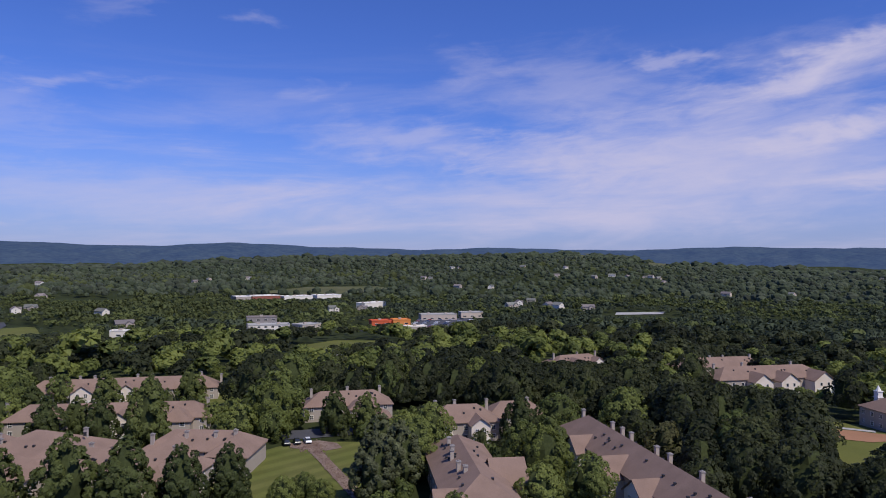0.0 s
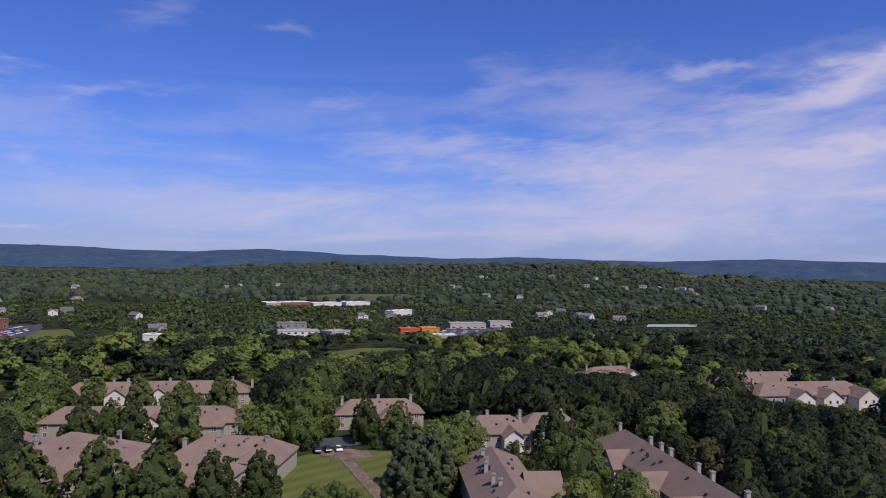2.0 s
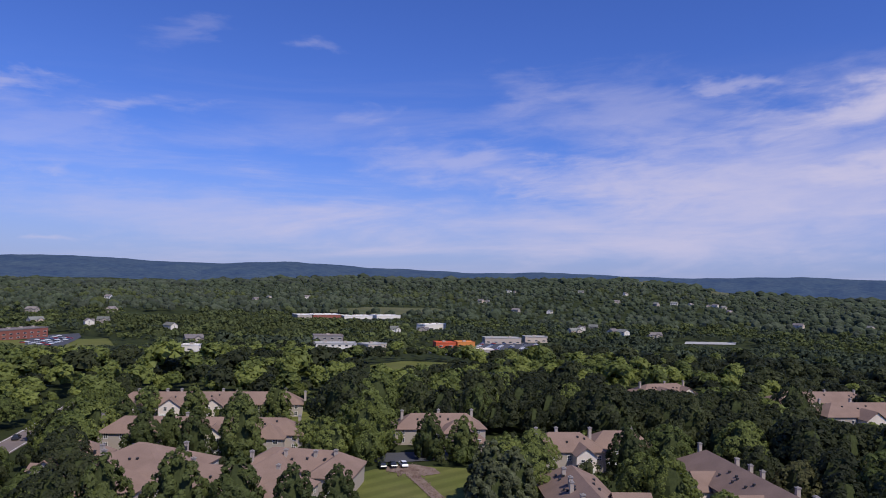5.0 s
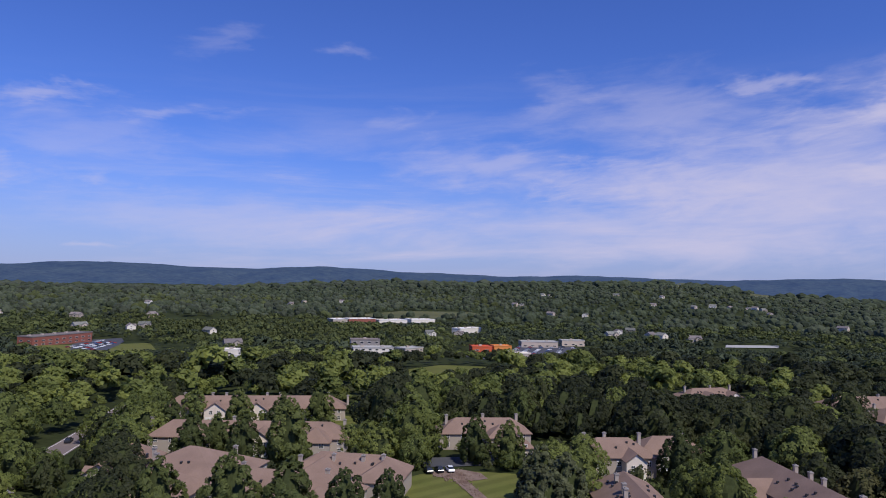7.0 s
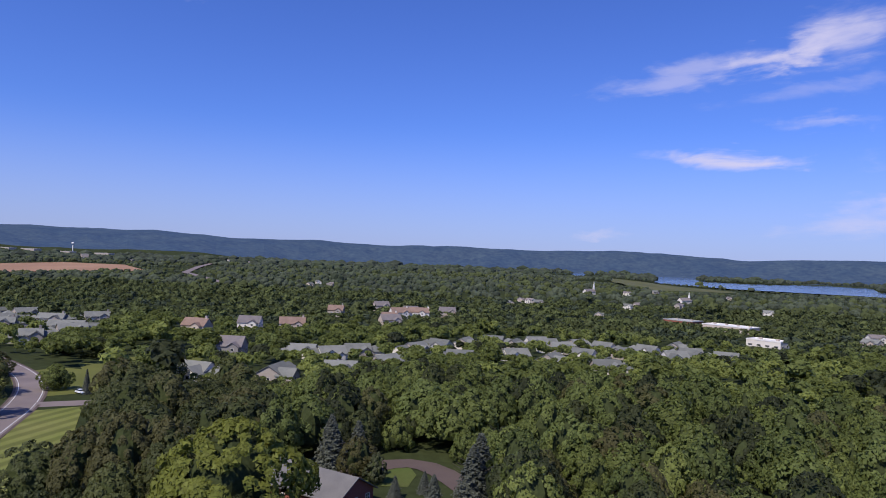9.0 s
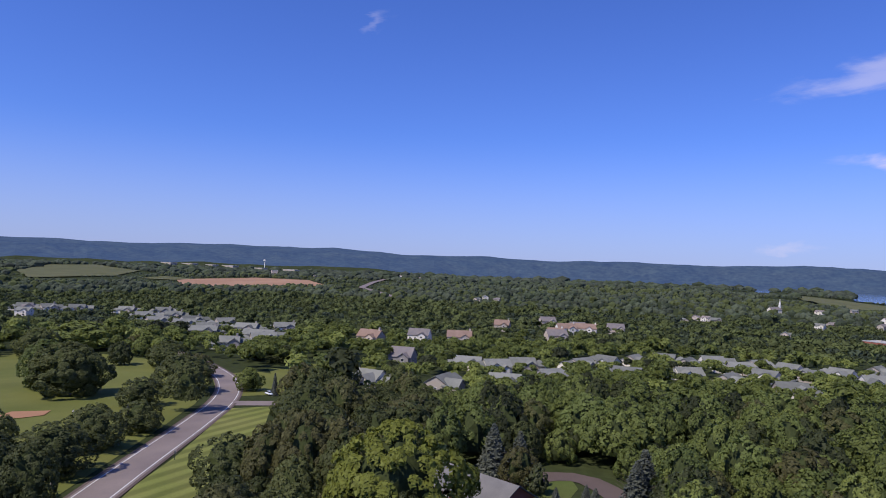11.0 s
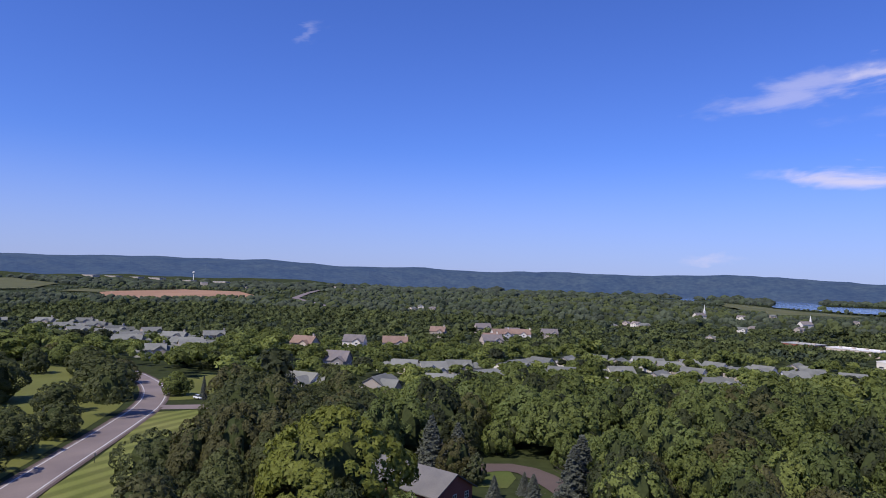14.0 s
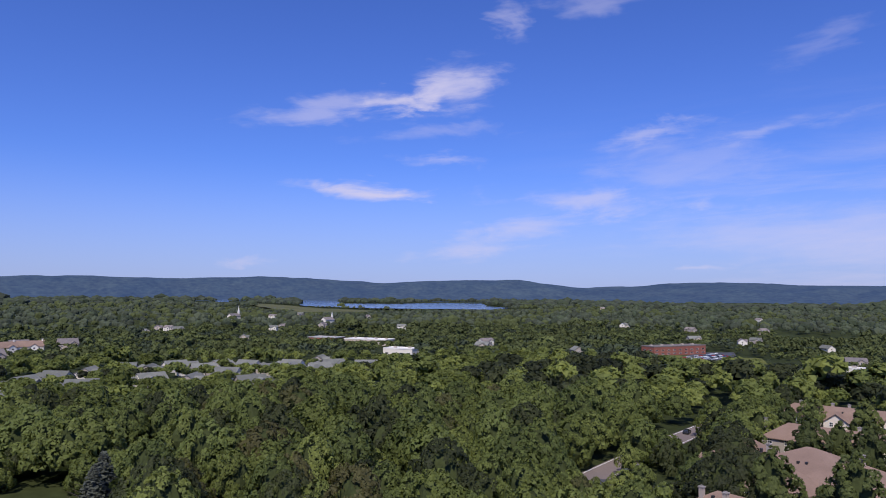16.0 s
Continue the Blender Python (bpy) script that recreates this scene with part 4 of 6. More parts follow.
# larger two-storey houses behind
for i, (x, y, L, wall) in enumerate(((-508.6, -158.8, 18, siding_tan), (-558.4, -133.6, 17, siding_white), (-573.0, -103.6, 20, siding_tan), (-657.0, -29.6, 19, siding_tan), (-769.3, -6.2, 26, siding_white), (-801.8, 26.9, 18, siding_tan), (-757.3, -25.1, 20, siding_white), (-389.8, -100.6, 13, siding_grey), (-685.4, -31.8, 15, siding_white), (-847.7, -50.8, 18, siding_tan), (-750.4, -91.6, 16, siding), (-786.1, -14.0, 16, siding_white))):
    house(x, y, 75 + (i * 53) % 40, L, 12, 6.6, 4.8, wall, shingle_dark if i % 2 else shingle, (L * 0.22, 6.5, 3), "two-storey suburban house with pale walls and gables", "suburban houses", stack=i % 2 == 0, far_eave=(0.85, 0.6, 1.0)[i % 3])
# condominium rows to the south-west
CONDO = [(-675.5, -491.3, 28), (-625.6, -435.3, 26), (-651.6, -418.0, 28), (-569.9, -354.8, 30), (-505.7, -297.2, 36), (-609.5, -336.4, 28), (-426.8, -229.7, 20), (-492.8, -241.9, 38), (-585.2, -264.7, 30), (-650.9, -599.0, 26), (-656.7, -574.8, 24), (-668.3, -548.1, 26), (-609.6, -372.4, 30), (-537.7, -312.6, 28), (-554.6, -284.9, 30), (-470.8, -227.6, 28), (-691.4, -457.7, 26), (-587.0, -394.3, 28)]
for i, (x, y, L) in enumerate(CONDO):
    turn = math.degrees(math.atan2(y, x)) - 90 + (i * 29) % 50 - 25
    h = house(x, y, turn, L * 0.62, 12, 5.0, 3.4, siding, shingle_grey, (L * 0.14, 7, 3.5), "pale condominium row with grey shingle roof", "condominium rows", stack=i % 2 == 0, far_eave=(0.7, 1.15)[i % 2])
    block(h, -L * 0.45, 1.5, L * 0.34, 10, 3.4, 2.8, 0, "hip", siding_white, shingle_grey)
    block(h, L * 0.44, 2.5, L * 0.34, 9, 4.2, 2.6, 0, "gable", siding, shingle_grey)
    block(h, -L * 0.16, -7.5, 6, 6, 3.2, 2.0, 90, "gable", siding_white, shingle_grey, foot=False)
# scattered far houses
FAR = [(-1088.6, 2461.3), (-748.7, 1527.1), (-758.5, 1619.3), (-683.4, 1679.2), (-223.3, 1643.6), (-239.5, 1661.7), (-215.3, 2061.0), (-191.3, 2021.9), (-7.5, 1985.9), (106.4, 1915.3), (167.9, 1737.7), (76.9, 1734.3), (-70.5, 1483.8), (-138.9, 1472.5), (-14.4, 989.3), (-5.5, 1083.2), (13.7, 1148.0), (37.1, 1009.5), (50.8, 994.2), (87.2, 945.9), (297.1, 1811.3), (318.9, 1843.1), (330.9, 1808.1), (324.5, 1699.3), (215.8, 1792.9), (253.1, 1793.1), (469.9, 1306.7), (1209.0, 2694.0), (1087.5, 2311.0), (363.7, 1322.0), (-239.1, 877.9), (-206.3, 895.5)]
FAR += [(-924.5, 229.2), (-1473.3, 422.9), (-1593.7, 520.3), (-1464.3, 634.1), (-1034.1, 507.6), (-1131.9, 409.4), (-654.0, 420.2), (-718.9, 465.9), (-549.3, 461.7), (-1737.2, 1571.6), (-872.4, 834.2), (-758.6, 860.3), (-658.3, 752.0), (-602.9, 775.1), (-604.0, 804.2), (-689.7, 935.3), (-493.3, 778.7), (-375.8, 632.3), (-2277.6, 1892.5), (-1013.8, 1365.5)]
FAR += [(-2333.2, -970.9), (-2741.6, -687.9), (-1481.7, -225.0), (-1411.2, -190.8), (-1388.2, -227.3), (-1158.8, 172.9), (-1132.3, 181.3), (-1172.1, 157.8), (-1100.9, 318.1), (-1126.9, 340.6), (-1096.1, 132.2), (-2929.7, -823.8), (-2687.8, -848.5), (-647.3, -589.6), (-601.2, -553.3)]
for i, (x, y) in enumerate(FAR):
    house(x, y, (i * 67) % 180, 13 + i % 5, 9.5, 5.2, 3.2, (siding_white, siding, siding_tan)[i % 3], (shingle_grey, shingle_dark)[i % 2], (3, 6, 2), "far white house among trees", "far houses", far_eave=(0.4, 0.75, 0.95)[i % 3])


def flat_building(name, x, y, rot, L, W, h, wall, cover, label, category, rows=(), every=4, bands=False, limit=0.3):
    b = building(name, x, y, rot, label, category)
    m = block(b, 0, 0, L, W, h, 0.01, 0, "flat", wall, cover, over=0.25)
    if rows:
        wall_windows(b, L, W, m, rows, every, (every * 0.72, 1.5) if bands else (1.6, 1.6), bars=2 if bands else 1)
    for i in range(max(1, int(L / 14))):
        u = -L / 2 + L * (i + 0.5) / max(1, int(L / 14))
        shared("roof_unit", ("roof_unit", siding), lambda bm: box(bm, -1.4, 1.4, -1, 1, 0, 1.5), b, pose(u, W * 0.15, h + 0.3))
    LIMITS.append((x, y, max(L, W) * 0.55, float(land(x, y)) + h * limit))
    return b


flat_building("office_building", -210.4, 576.3, 25, 34, 16, 8.0, siding_white, concrete, "pale three-storey office block with window bands", "office", (1.6, 4.2, 6.8), 3.4, True, 0.6)
flat_building("office_building", -188.2, 610.6, 60, 22, 14, 6.5, siding_tan, concrete, "smaller pale office block", "office", (2, 4.9), 3.4, True, 0.6)
flat_building("office_building", -228.5, 606.3, 25, 26, 14, 13, siding_grey, shingle_dark, "grey office block behind trees", "office", (8, 11), 4, True, 0.7)
flat_building("store", -139.8, 698.5, 25, 20, 14, 5.0, paint_red, paint_red, "red-roofed single-storey roadside store", "store", (2,), 5, True)
flat_building("store", -120.6, 707.2, 25, 18, 14, 5.5, paint_orange, paint_orange, "orange-painted single-storey roadside store", "store", (2,), 5, True)
flat_building("store", -92.1, 626.2, 20, 20, 9, 4.5, siding, siding_white, "low white-roofed store at the car lot", "store", (1.8,), 5, True)
flat_building("store", -90.6, 772.9, 20, 40, 16, 6, siding_tan, concrete, "low tan store behind the car lot", "store", (2,), 5, True)
flat_building("store", -56.9, 808.8, 20, 26, 14, 6, siding_tan, concrete, "low tan flat-roofed store", "store", (2,), 5, True)
flat_building("warehouse", -214.5, 987.0, 62, 46, 16, 7, siding_white, trim_white, "long low warehouse with white roof", "warehouse", (), 5)
for i, (x, y, L, wl) in enumerate(((-412.7, 1084.5, 46, brick_red), (-370.5, 1116.0, 50, siding_white), (-330.0, 1153.4, 44, siding_white), (-440.8, 1060.9, 24, siding))):
    flat_building("warehouse", x, y, 42, L, 26, 5.5 - i % 2, wl, trim_white, "far low shed with bright white roof", "warehouse", (), 5)
flat_building("school", -543.8, 589.9, 88, 74, 18, 9, brick_red, shingle_dark, "long red brick school", "school", (2, 5.5), 5, True)
flat_building("store", -615.9, 303.4, 40, 30, 18, 6, siding_white, trim_white, "white single-storey flat-roofed store", "store", (2,), 5, True)
flat_building("shopping_centre", -862.9, 318.6, 38, 40, 24, 6, brick_red, concrete, "low brick shopping centre with pale roof", "shopping centre", (2,), 5, True, 0.8)
flat_building("shopping_centre", -791.3, 346.6, 38, 56, 24, 6.4, siding_tan, trim_white, "long low shopping centre with white roof", "shopping centre", (2,), 5, True, 0.7)
flat_building("store", -325.0, 542.8, 15, 14, 8, 5, siding_white, trim_white, "small white roadside building", "store", (1.8,), 5, True)
for x, y, L in ((-3080, -2050, 98), (-3120, -1960, 98), (-3155, -1870, 98), (-3190, -1780, 98), (-3200, -1620, 70), (-3230, -1470, 95)):
    flat_building("warehouse", x, y, 62, L, 34, 8, siding, concrete, "far long pale warehouse", "warehouse", (), 5, limit=0.45)


def church(x, y, h, label):
    c = building("church", x, y, -60, label, "church")
    block(c, 0, 0, 24, 12, 6, 5, 0, "gable", siding_white, shingle_dark)
    bm = bmesh.new()
    box(bm, -1.6, 1.6, -1.6, 1.6, -1, h * 0.55)
    bmesh.ops.create_cone(bm, cap_ends=True, segments=8, radius1=1.8, radius2=0.1, depth=h * 0.45, matrix=Matrix.Translation((0, 0, h * 0.775)))
    part("steeple", bm, trim_white, c, "white pointed steeple").location = (-12, 0, 0)
    LIMITS.append((x, y, 14, float(land(x, y)) + h * 0.35))


church(-1422.2, 330.6, 27, "white church with a tall steeple above the trees")
church(-1239.3, 457.7, 21, "white church with a short steeple above the trees")


def water_tower(x, y, h):
    b = building("water_tower", x, y, 0, "far white water tower on a slender stem", "water tower")
    bm = bmesh.new()
    bmesh.ops.create_cone(bm, cap_ends=True, segments=12, radius1=2.6, radius2=1.6, depth=h, matrix=Matrix.Translation((0, 0, h / 2)))
    part("stem", bm, trim_white, b)
    bm = bmesh.new()
    bmesh.ops.create_uvsphere(bm, u_segments=16, v_segments=10, radius=6.5, matrix=Matrix.Diagonal((1, 1, 0.8, 1)))
    part("tank", bm, trim_white, b, "white bulbous tank").location = (0, 0, h + 3)
    LIMITS.append((x, y, 14, float(land(x, y)) + h * 0.3))


flat_building("office_building", -2611, -1260, 30, 40, 24, 14, siding_tan, concrete, "far tan office block", "office", (), 5, limit=0.2)
water_tower(-3240, -1620, 40)


def brown_roof_house():
    """The dark-walled house with a broad grey roof below the big maple."""
    h = building("house", -161.5, -18.5, 56, "dark-walled house with a broad grey shingle roof", "house")
    m = block(h, 0, 0, 22, 12, 3.2, 3.4, 0, "gable", brick_red, shingle_slate, over=0.8)
    wall_windows(h, 22, 12, m, (1.7,), 4)


brown_roof_house()

# ---- trees ----
def leaf_cards(points, normals, size, rng, flat=0.26):
    """Small bent leaf sprays at points, turned loosely along normals."""
    n = len(points)
    d = normals + rng.normal(0, flat, (n, 3))
    d /= np.linalg.norm(d, axis=1)[:, None] + 1e-9
    ref = rng.normal(0, 1, (n, 3))
    u = np.cross(d, ref)
    u /= np.linalg.norm(u, axis=1)[:, None] + 1e-9
    v = np.cross(d, u)
    s = (size * rng.uniform(0.6, 1.4, n))[:, None]
    e = (rng.uniform(0.7, 1.2, n))[:, None]
    verts = np.stack([points - u * s - v * s * 0.5, points + u * s - v * s * 0.5 + d * s * 0.2, points + v * s * e - d * s * 0.25], 1).reshape(-1, 3)
    faces = np.arange(3 * n).reshape(-1, 3)
    return verts, faces


def outline(form, t):
    """Half width of a crown, 0 to 1, from its foot (t=0) to its tip (t=1)."""
    t = np.asarray(t, float)
    if form == "oval":
        return np.where(t < 0.24, 0.74 + 0.26 * np.sin(np.clip(t / 0.24, 0, 1) * 1.57), np.clip(1 - (np.clip(t - 0.24, 0, 1) / 0.77) ** 1.55, 0, 1) ** 0.8)
    if form == "pine":
        return np.where(t < 0.2, 0.6 + 2.0 * t, np.clip(1.06 - t, 0, 1) ** 0.62 * 1.12)
    return np.sin(math.pi * np.clip(0.17 + 0.82 * t, 0, 1) ** 0.92) ** 0.62


def crown_arrays(form, h, w, count, size, seed, clumps=40, rings=8, around=12, low=0.0):
    """Leaf sprays on the lobes of a crown, and the dense mass behind them; low: share of the height below which nothing shows."""
    rng = np.random.RandomState(seed)
    if form == "spruce":
        n = count
        t = rng.uniform(0.0, 1.0, n) ** 1.35
        a = rng.uniform(0, 6.283, n)
        bough = np.sin(a * 4 + t * 31 + rng.normal(0, 0.4, n)) * 0.5 + np.sin(a * 7 - t * 53) * 0.5
        reach = (w / 2) * (1.03 - t) ** 0.85 * (0.82 + 0.2 * bough) * rng.uniform(0.4, 1.0, n) ** 0.4
        p = np.stack([reach * np.cos(a), reach * np.sin(a), h * (0.04 + 0.96 * t) - reach * 0.2 + rng.normal(0, 0.15, n)], 1)
        nrm = np.stack([np.cos(a) * 0.8, np.sin(a) * 0.8, np.ones(n)], 1)
        v, f = leaf_cards(p, nrm, size, rng, 0.5)
        z = np.linspace(0, 1, rings)
        half = w * 0.36 * (1.0 - z) ** 0.9
        z0, z1, tilt = h * 0.05, h * 0.97, 0.15
    else:
        lean = rng.normal(0, 0.03, 2) * w
        wob = rng.uniform(0, 6.283, 4)
        foot, tip = (0.05 if form == "oval" else 0.09) * h, 0.965 * h
        ragged = 1.5 if form == "pine" else 1.0

        def rim(t, a):
            bulge = 1 + ragged * (0.12 * np.sin(2 * a + wob[0] + 3 * t) + 0.10 * np.sin(3 * a + wob[1] - 5 * t) + 0.08 * np.sin(5 * a + wob[2] + 9 * t))
            return w / 2 * outline(form, t) * bulge
        tt = np.linspace(0, 1, 200)
        prof = outline(form, tt)
        cum = np.cumsum((prof + 0.10) * np.hypot(1, np.clip(np.gradient(prof, tt), -9, 9) * (w / 2) / (tip - foot)))
        # lobes spread evenly over height and round the stem
        ct = np.interp((np.arange(clumps) + rng.uniform(0, 1, clumps)) / clumps * cum[-1], cum, tt)
        ct[-1] = 0.97
        ca = np.arange(clumps) * 2.39996 + rng.normal(0, 0.5, clumps)
        slope = (outline(form, np.clip(ct + 0.03, 0, 1)) - outline(form, np.clip(ct - 0.03, 0, 1))) / 0.06 * (w / 2) / (tip - foot)
        cn = np.stack([np.cos(ca), np.sin(ca), -np.clip(slope, -3, 1)], 1)
        cn /= np.linalg.norm(cn, axis=1)[:, None]
        crad = w * math.sqrt(40 / clumps) * rng.uniform(0.085, 0.165, clumps) * (0.6 + 0.45 * outline(form, ct))
        q = np.maximum(rim(ct, ca) - crad * rng.uniform(0.5, 1.1, clumps), 0)
        cc = np.stack([q * np.cos(ca) + lean[0] * ct, q * np.sin(ca) + lean[1] * ct, foot + (tip - foot) * ct - crad * 0.6 * ct], 1)
        many = int(count * 2.4)
        pick = rng.choice(clumps, many, p=crad ** 2 / (crad ** 2).sum())
        d = rng.normal(0, 1, (many, 3))
        d /= np.linalg.norm(d, axis=1)[:, None]
        d += cn[pick] * 0.7 + np.array([0, 0, 0.25])
        d /= np.linalg.norm(d, axis=1)[:, None]
        p = cc[pick] + d * (crad[pick] * (1 + 0.1 * np.abs(rng.normal(0, 1, many))))[:, None]
        deep = np.zeros(many)          # how far a spray lies inside another lobe
        for i in range(clumps):
            deep = np.maximum(deep, np.where(pick != i, 1 - np.linalg.norm(p - cc[i], axis=1) / crad[i], 0))
        deep += np.where(p[:, 2] < low * h, 9, 0)
        keep = np.sort(np.argsort(deep, kind="stable")[:count])
        d, p = d[keep], p[keep]
        way = p - np.array([0, 0, h * 0.42])
        way /= np.linalg.norm(way, axis=1)[:, None] + 1e-9
        face = d + way * 0.25
        v, f = leaf_cards(p, face / np.linalg.norm(face, axis=1)[:, None], size, rng, 0.24)
        z = 1 - np.linspace(1, 0, rings) ** 1.7
        half = None
        z0, z1, tilt = max(foot, low * h * 0.8), tip - 0.14 * h, 0.0
    # the dense mass, ring by ring
    ang = np.arange(around) * 6.2832 / around
    rows = []
    for i in range(rings):
        r = rim((z0 + (z1 - z0) * z[i] - foot) / (tip - foot), ang) * 0.70 - 0.07 * w if half is None else half[i] * (0.85 + 0.3 * rng.rand(around))
        r = np.maximum(r, 0.02 * w) * rng.uniform(0.88, 1.05, around)
        rows.append(np.stack([r * np.cos(ang), r * np.sin(ang), z0 + (z1 - z0) * z[i] - r * tilt + rng.normal(0, 0.012 * h, around)], 1))
    bv = np.concatenate(rows)
    bf = []
    for i in range(rings - 1):
        for j in range(around):
            a0, a1, b0, b1 = i * around + j, i * around + (j + 1) % around, (i + 1) * around + j, (i + 1) * around + (j + 1) % around
            bf += [(a0, a1, b1), (a0, b1, b0)]
    top = (rings - 1) * around
    bf += [(top + j, top + j + 1, top) for j in range(1, around - 1)]
    return v, [tuple(q) for q in f.tolist()], bv, bf


def soft_normals(v, f, h):
    """Face normals drawn towards the way out of the crown, as leaves spread to the light."""
    v, f = np.asarray(v), np.asarray(f)
    a, b, c = v[f[:, 0]], v[f[:, 1]], v[f[:, 2]]
    n = np.cross(b - a, c - a)
    n /= np.linalg.norm(n, axis=1)[:, None] + 1e-9
    out = (a + b + c) / 3 - np.array([0, 0, h * 0.42])
    out /= np.linalg.norm(out, axis=1)[:, None] + 1e-9
    n = np.where((n * out).sum(1)[:, None] < -0.2, -n, n)
    n = n * 0.8 + out * 0.22 + np.array([0, 0, 0.1])
    return n / np.linalg.norm(n, axis=1)[:, None]


def leafy_shell(centres, radii, level, jitter, rng):
    """Crumpled outer skin of overlapping leafy masses; what lies inside or hangs below is left out."""
    v, f = ico_blobs(centres, radii, level)
    f = np.array(f)
    mid = v[f].mean(1)
    own = np.repeat(np.arange(len(centres)), len(ICO[level][1]))
    keep = (mid - centres[own])[:, 2] > -0.4 * radii[own]
    for i in range(len(centres)):
        keep &= ~((np.linalg.norm(mid - centres[i], axis=1) < radii[i] * 0.88) & (own != i))
    f = f[keep]
    used, inv = np.unique(f, return_inverse=True)
    reach = np.repeat(radii, len(ICO[level][0]))[used]
    v = v[used] + rng.normal(0, jitter, (len(used), 3)) * reach[:, None]
    return v, [tuple(q) for q in inv.reshape(-1, 3).tolist()]


def ico_base(level):
    bm = bmesh.new()
    bmesh.ops.create_icosphere(bm, subdivisions=level + 1, radius=1)
    v = np.array([q.co[:] for q in bm.verts])
    f = np.array([[q.index for q in g.verts] for g in bm.faces])
    bm.free()
    return v, f


ICO = {k: ico_base(k) for k in (0, 1, 2)}


def ico_blobs(centres, radii, level):
    bv, bf = ICO[level]
    n = len(centres)
    v = (bv[None] * np.asarray(radii)[:, None, None] + np.asarray(centres)[:, None]).reshape(-1, 3)
    f = (bf[None] + (np.arange(n) * len(bv))[:, None, None]).reshape(-1, 3)
    return v, [tuple(q) for q in f.tolist()]


def trunk_mesh(bm, h, r, rng, limbs=5):
    def tube(p0, p1, r0, r1, seg=6):
        p0, p1 = Vector(p0), Vector(p1)
        q = (p1 - p0).to_track_quat("Z", "Y").to_matrix()
        rows = []
        for p, rr in ((p0, r0), (p1, r1)):
            rows.append([bm.verts.new(p + q @ Vector((rr * math.cos(i * 6.2832 / seg), rr * math.sin(i * 6.2832 / seg), 0))) for i in range(seg)])
        for i in range(seg):
            bm.faces.new((rows[0][i], rows[0][(i + 1) % seg], rows[1][(i + 1) % seg], rows[1][i]))
    tube((0, 0, -0.6), (0, 0, h * 0.3), r, r * 0.75)
    tube((0, 0, h * 0.3), (0.1, 0.1, h * 0.8), r * 0.75, r * 0.2)
    for i in range(limbs):
        a = rng.uniform(0, 6.283)
        z = h * rng.uniform(0.22, 0.5)
        tube((0, 0, z), (math.cos(a) * h * 0.22, math.sin(a) * h * 0.22, z + h * rng.uniform(0.12, 0.25)), r * 0.4, r * 0.1, 5)


# kind: form, width to height, leaves, looks
KINDS = {
    "round": ("round", 0.92, leaf_mid, "mid-green broadleaf tree with a rounded crown"),
    "dark": ("round", 0.98, leaf_dark, "dark green broadleaf tree with a dense rounded crown"),
    "park": ("round", 0.98, leaf_park, "dark green broadleaf tree with a dense rounded crown"),
    "light": ("round", 0.9, leaf_light, "yellow-green broadleaf tree in full leaf"),
    "olive": ("round", 0.9, leaf_olive, "olive green broadleaf tree"),
    "maple": ("round", 0.98, leaf_bright, "large bright green maple with a dense rounded crown"),
    "oval": ("oval", 0.68, leaf_street, "green street tree with a tall oval crown"),
    "pine": ("pine", 0.62, needle_dark, "dark pine with an uneven crown"),
    "spruce": ("spruce", 0.5, needle_blue, "blue-grey spruce with tiered branches"),
}
REF_H = 14.0
PROTO = {}


def prototype(kind, level, variant):
    """Template tree, 14 m high; level 0 for near trees, 1 for those further off."""
    key = (kind, level, variant)
    if key in PROTO:
        return PROTO[key]
    form, ratio, leaves, label = KINDS[kind]
    count, size, clumps = ((4300, 0.29, 105), (2300, 0.40, 70), (12000, 0.25, 170))[level]
    if form == "spruce":
        count, size = 2300, 0.24
    v, f, cv, cf = crown_arrays(form, REF_H, REF_H * ratio, count, size, 17 * variant + len(kind) + 5 * level, clumps, 7, 10)
    verts = np.concatenate([v, cv])
    faces = f + [tuple(i + len(v) for i in q) for q in cf]
    me = bpy.data.meshes.new("crown")
    me.from_pydata(verts.tolist(), [], faces)
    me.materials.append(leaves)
    me.materials.append(crown_shade)
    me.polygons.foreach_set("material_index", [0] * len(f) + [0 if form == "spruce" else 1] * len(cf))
    if form != "spruce":
        me.polygons.foreach_set("use_smooth", [True] * len(faces))
        me.normals_split_custom_set(np.repeat(soft_normals(verts, faces, REF_H), 3, axis=0).tolist())
    bm = bmesh.new()
    trunk_mesh(bm, REF_H, 0.26, random.Random(variant), 5 if level == 0 else 2)
    tm = bpy.data.meshes.new("trunk")
    bm.to_mesh(tm)
    bm.free()
    tm.materials.append(bark)
    PROTO[key] = (me, tm)
    return PROTO[key]


def plant(x, y, h, kind, level=0, group="", variant=None, wide=1.0, turn=None):
    rnd = random.Random(int(x * 31 + y * 17))
    me, tm = prototype(kind, level if h < 21 else 2, rnd.randrange(3) if variant is None else variant)
    e = new("tree")
    e.empty_display_size = 0.3
    s = h / REF_H
    e.matrix_world = Matrix.LocRotScale((x, y, float(land(x, y))), Euler((0, 0, rnd.uniform(0, 6.28) if turn is None else turn)), (s * wide, s * wide, s))
    for name, data in (("trunk", tm), ("crown", me)):
        o = new(name, data)
        o.parent = e
    tagged(e, KINDS[kind][3], "tree", group)
    return e


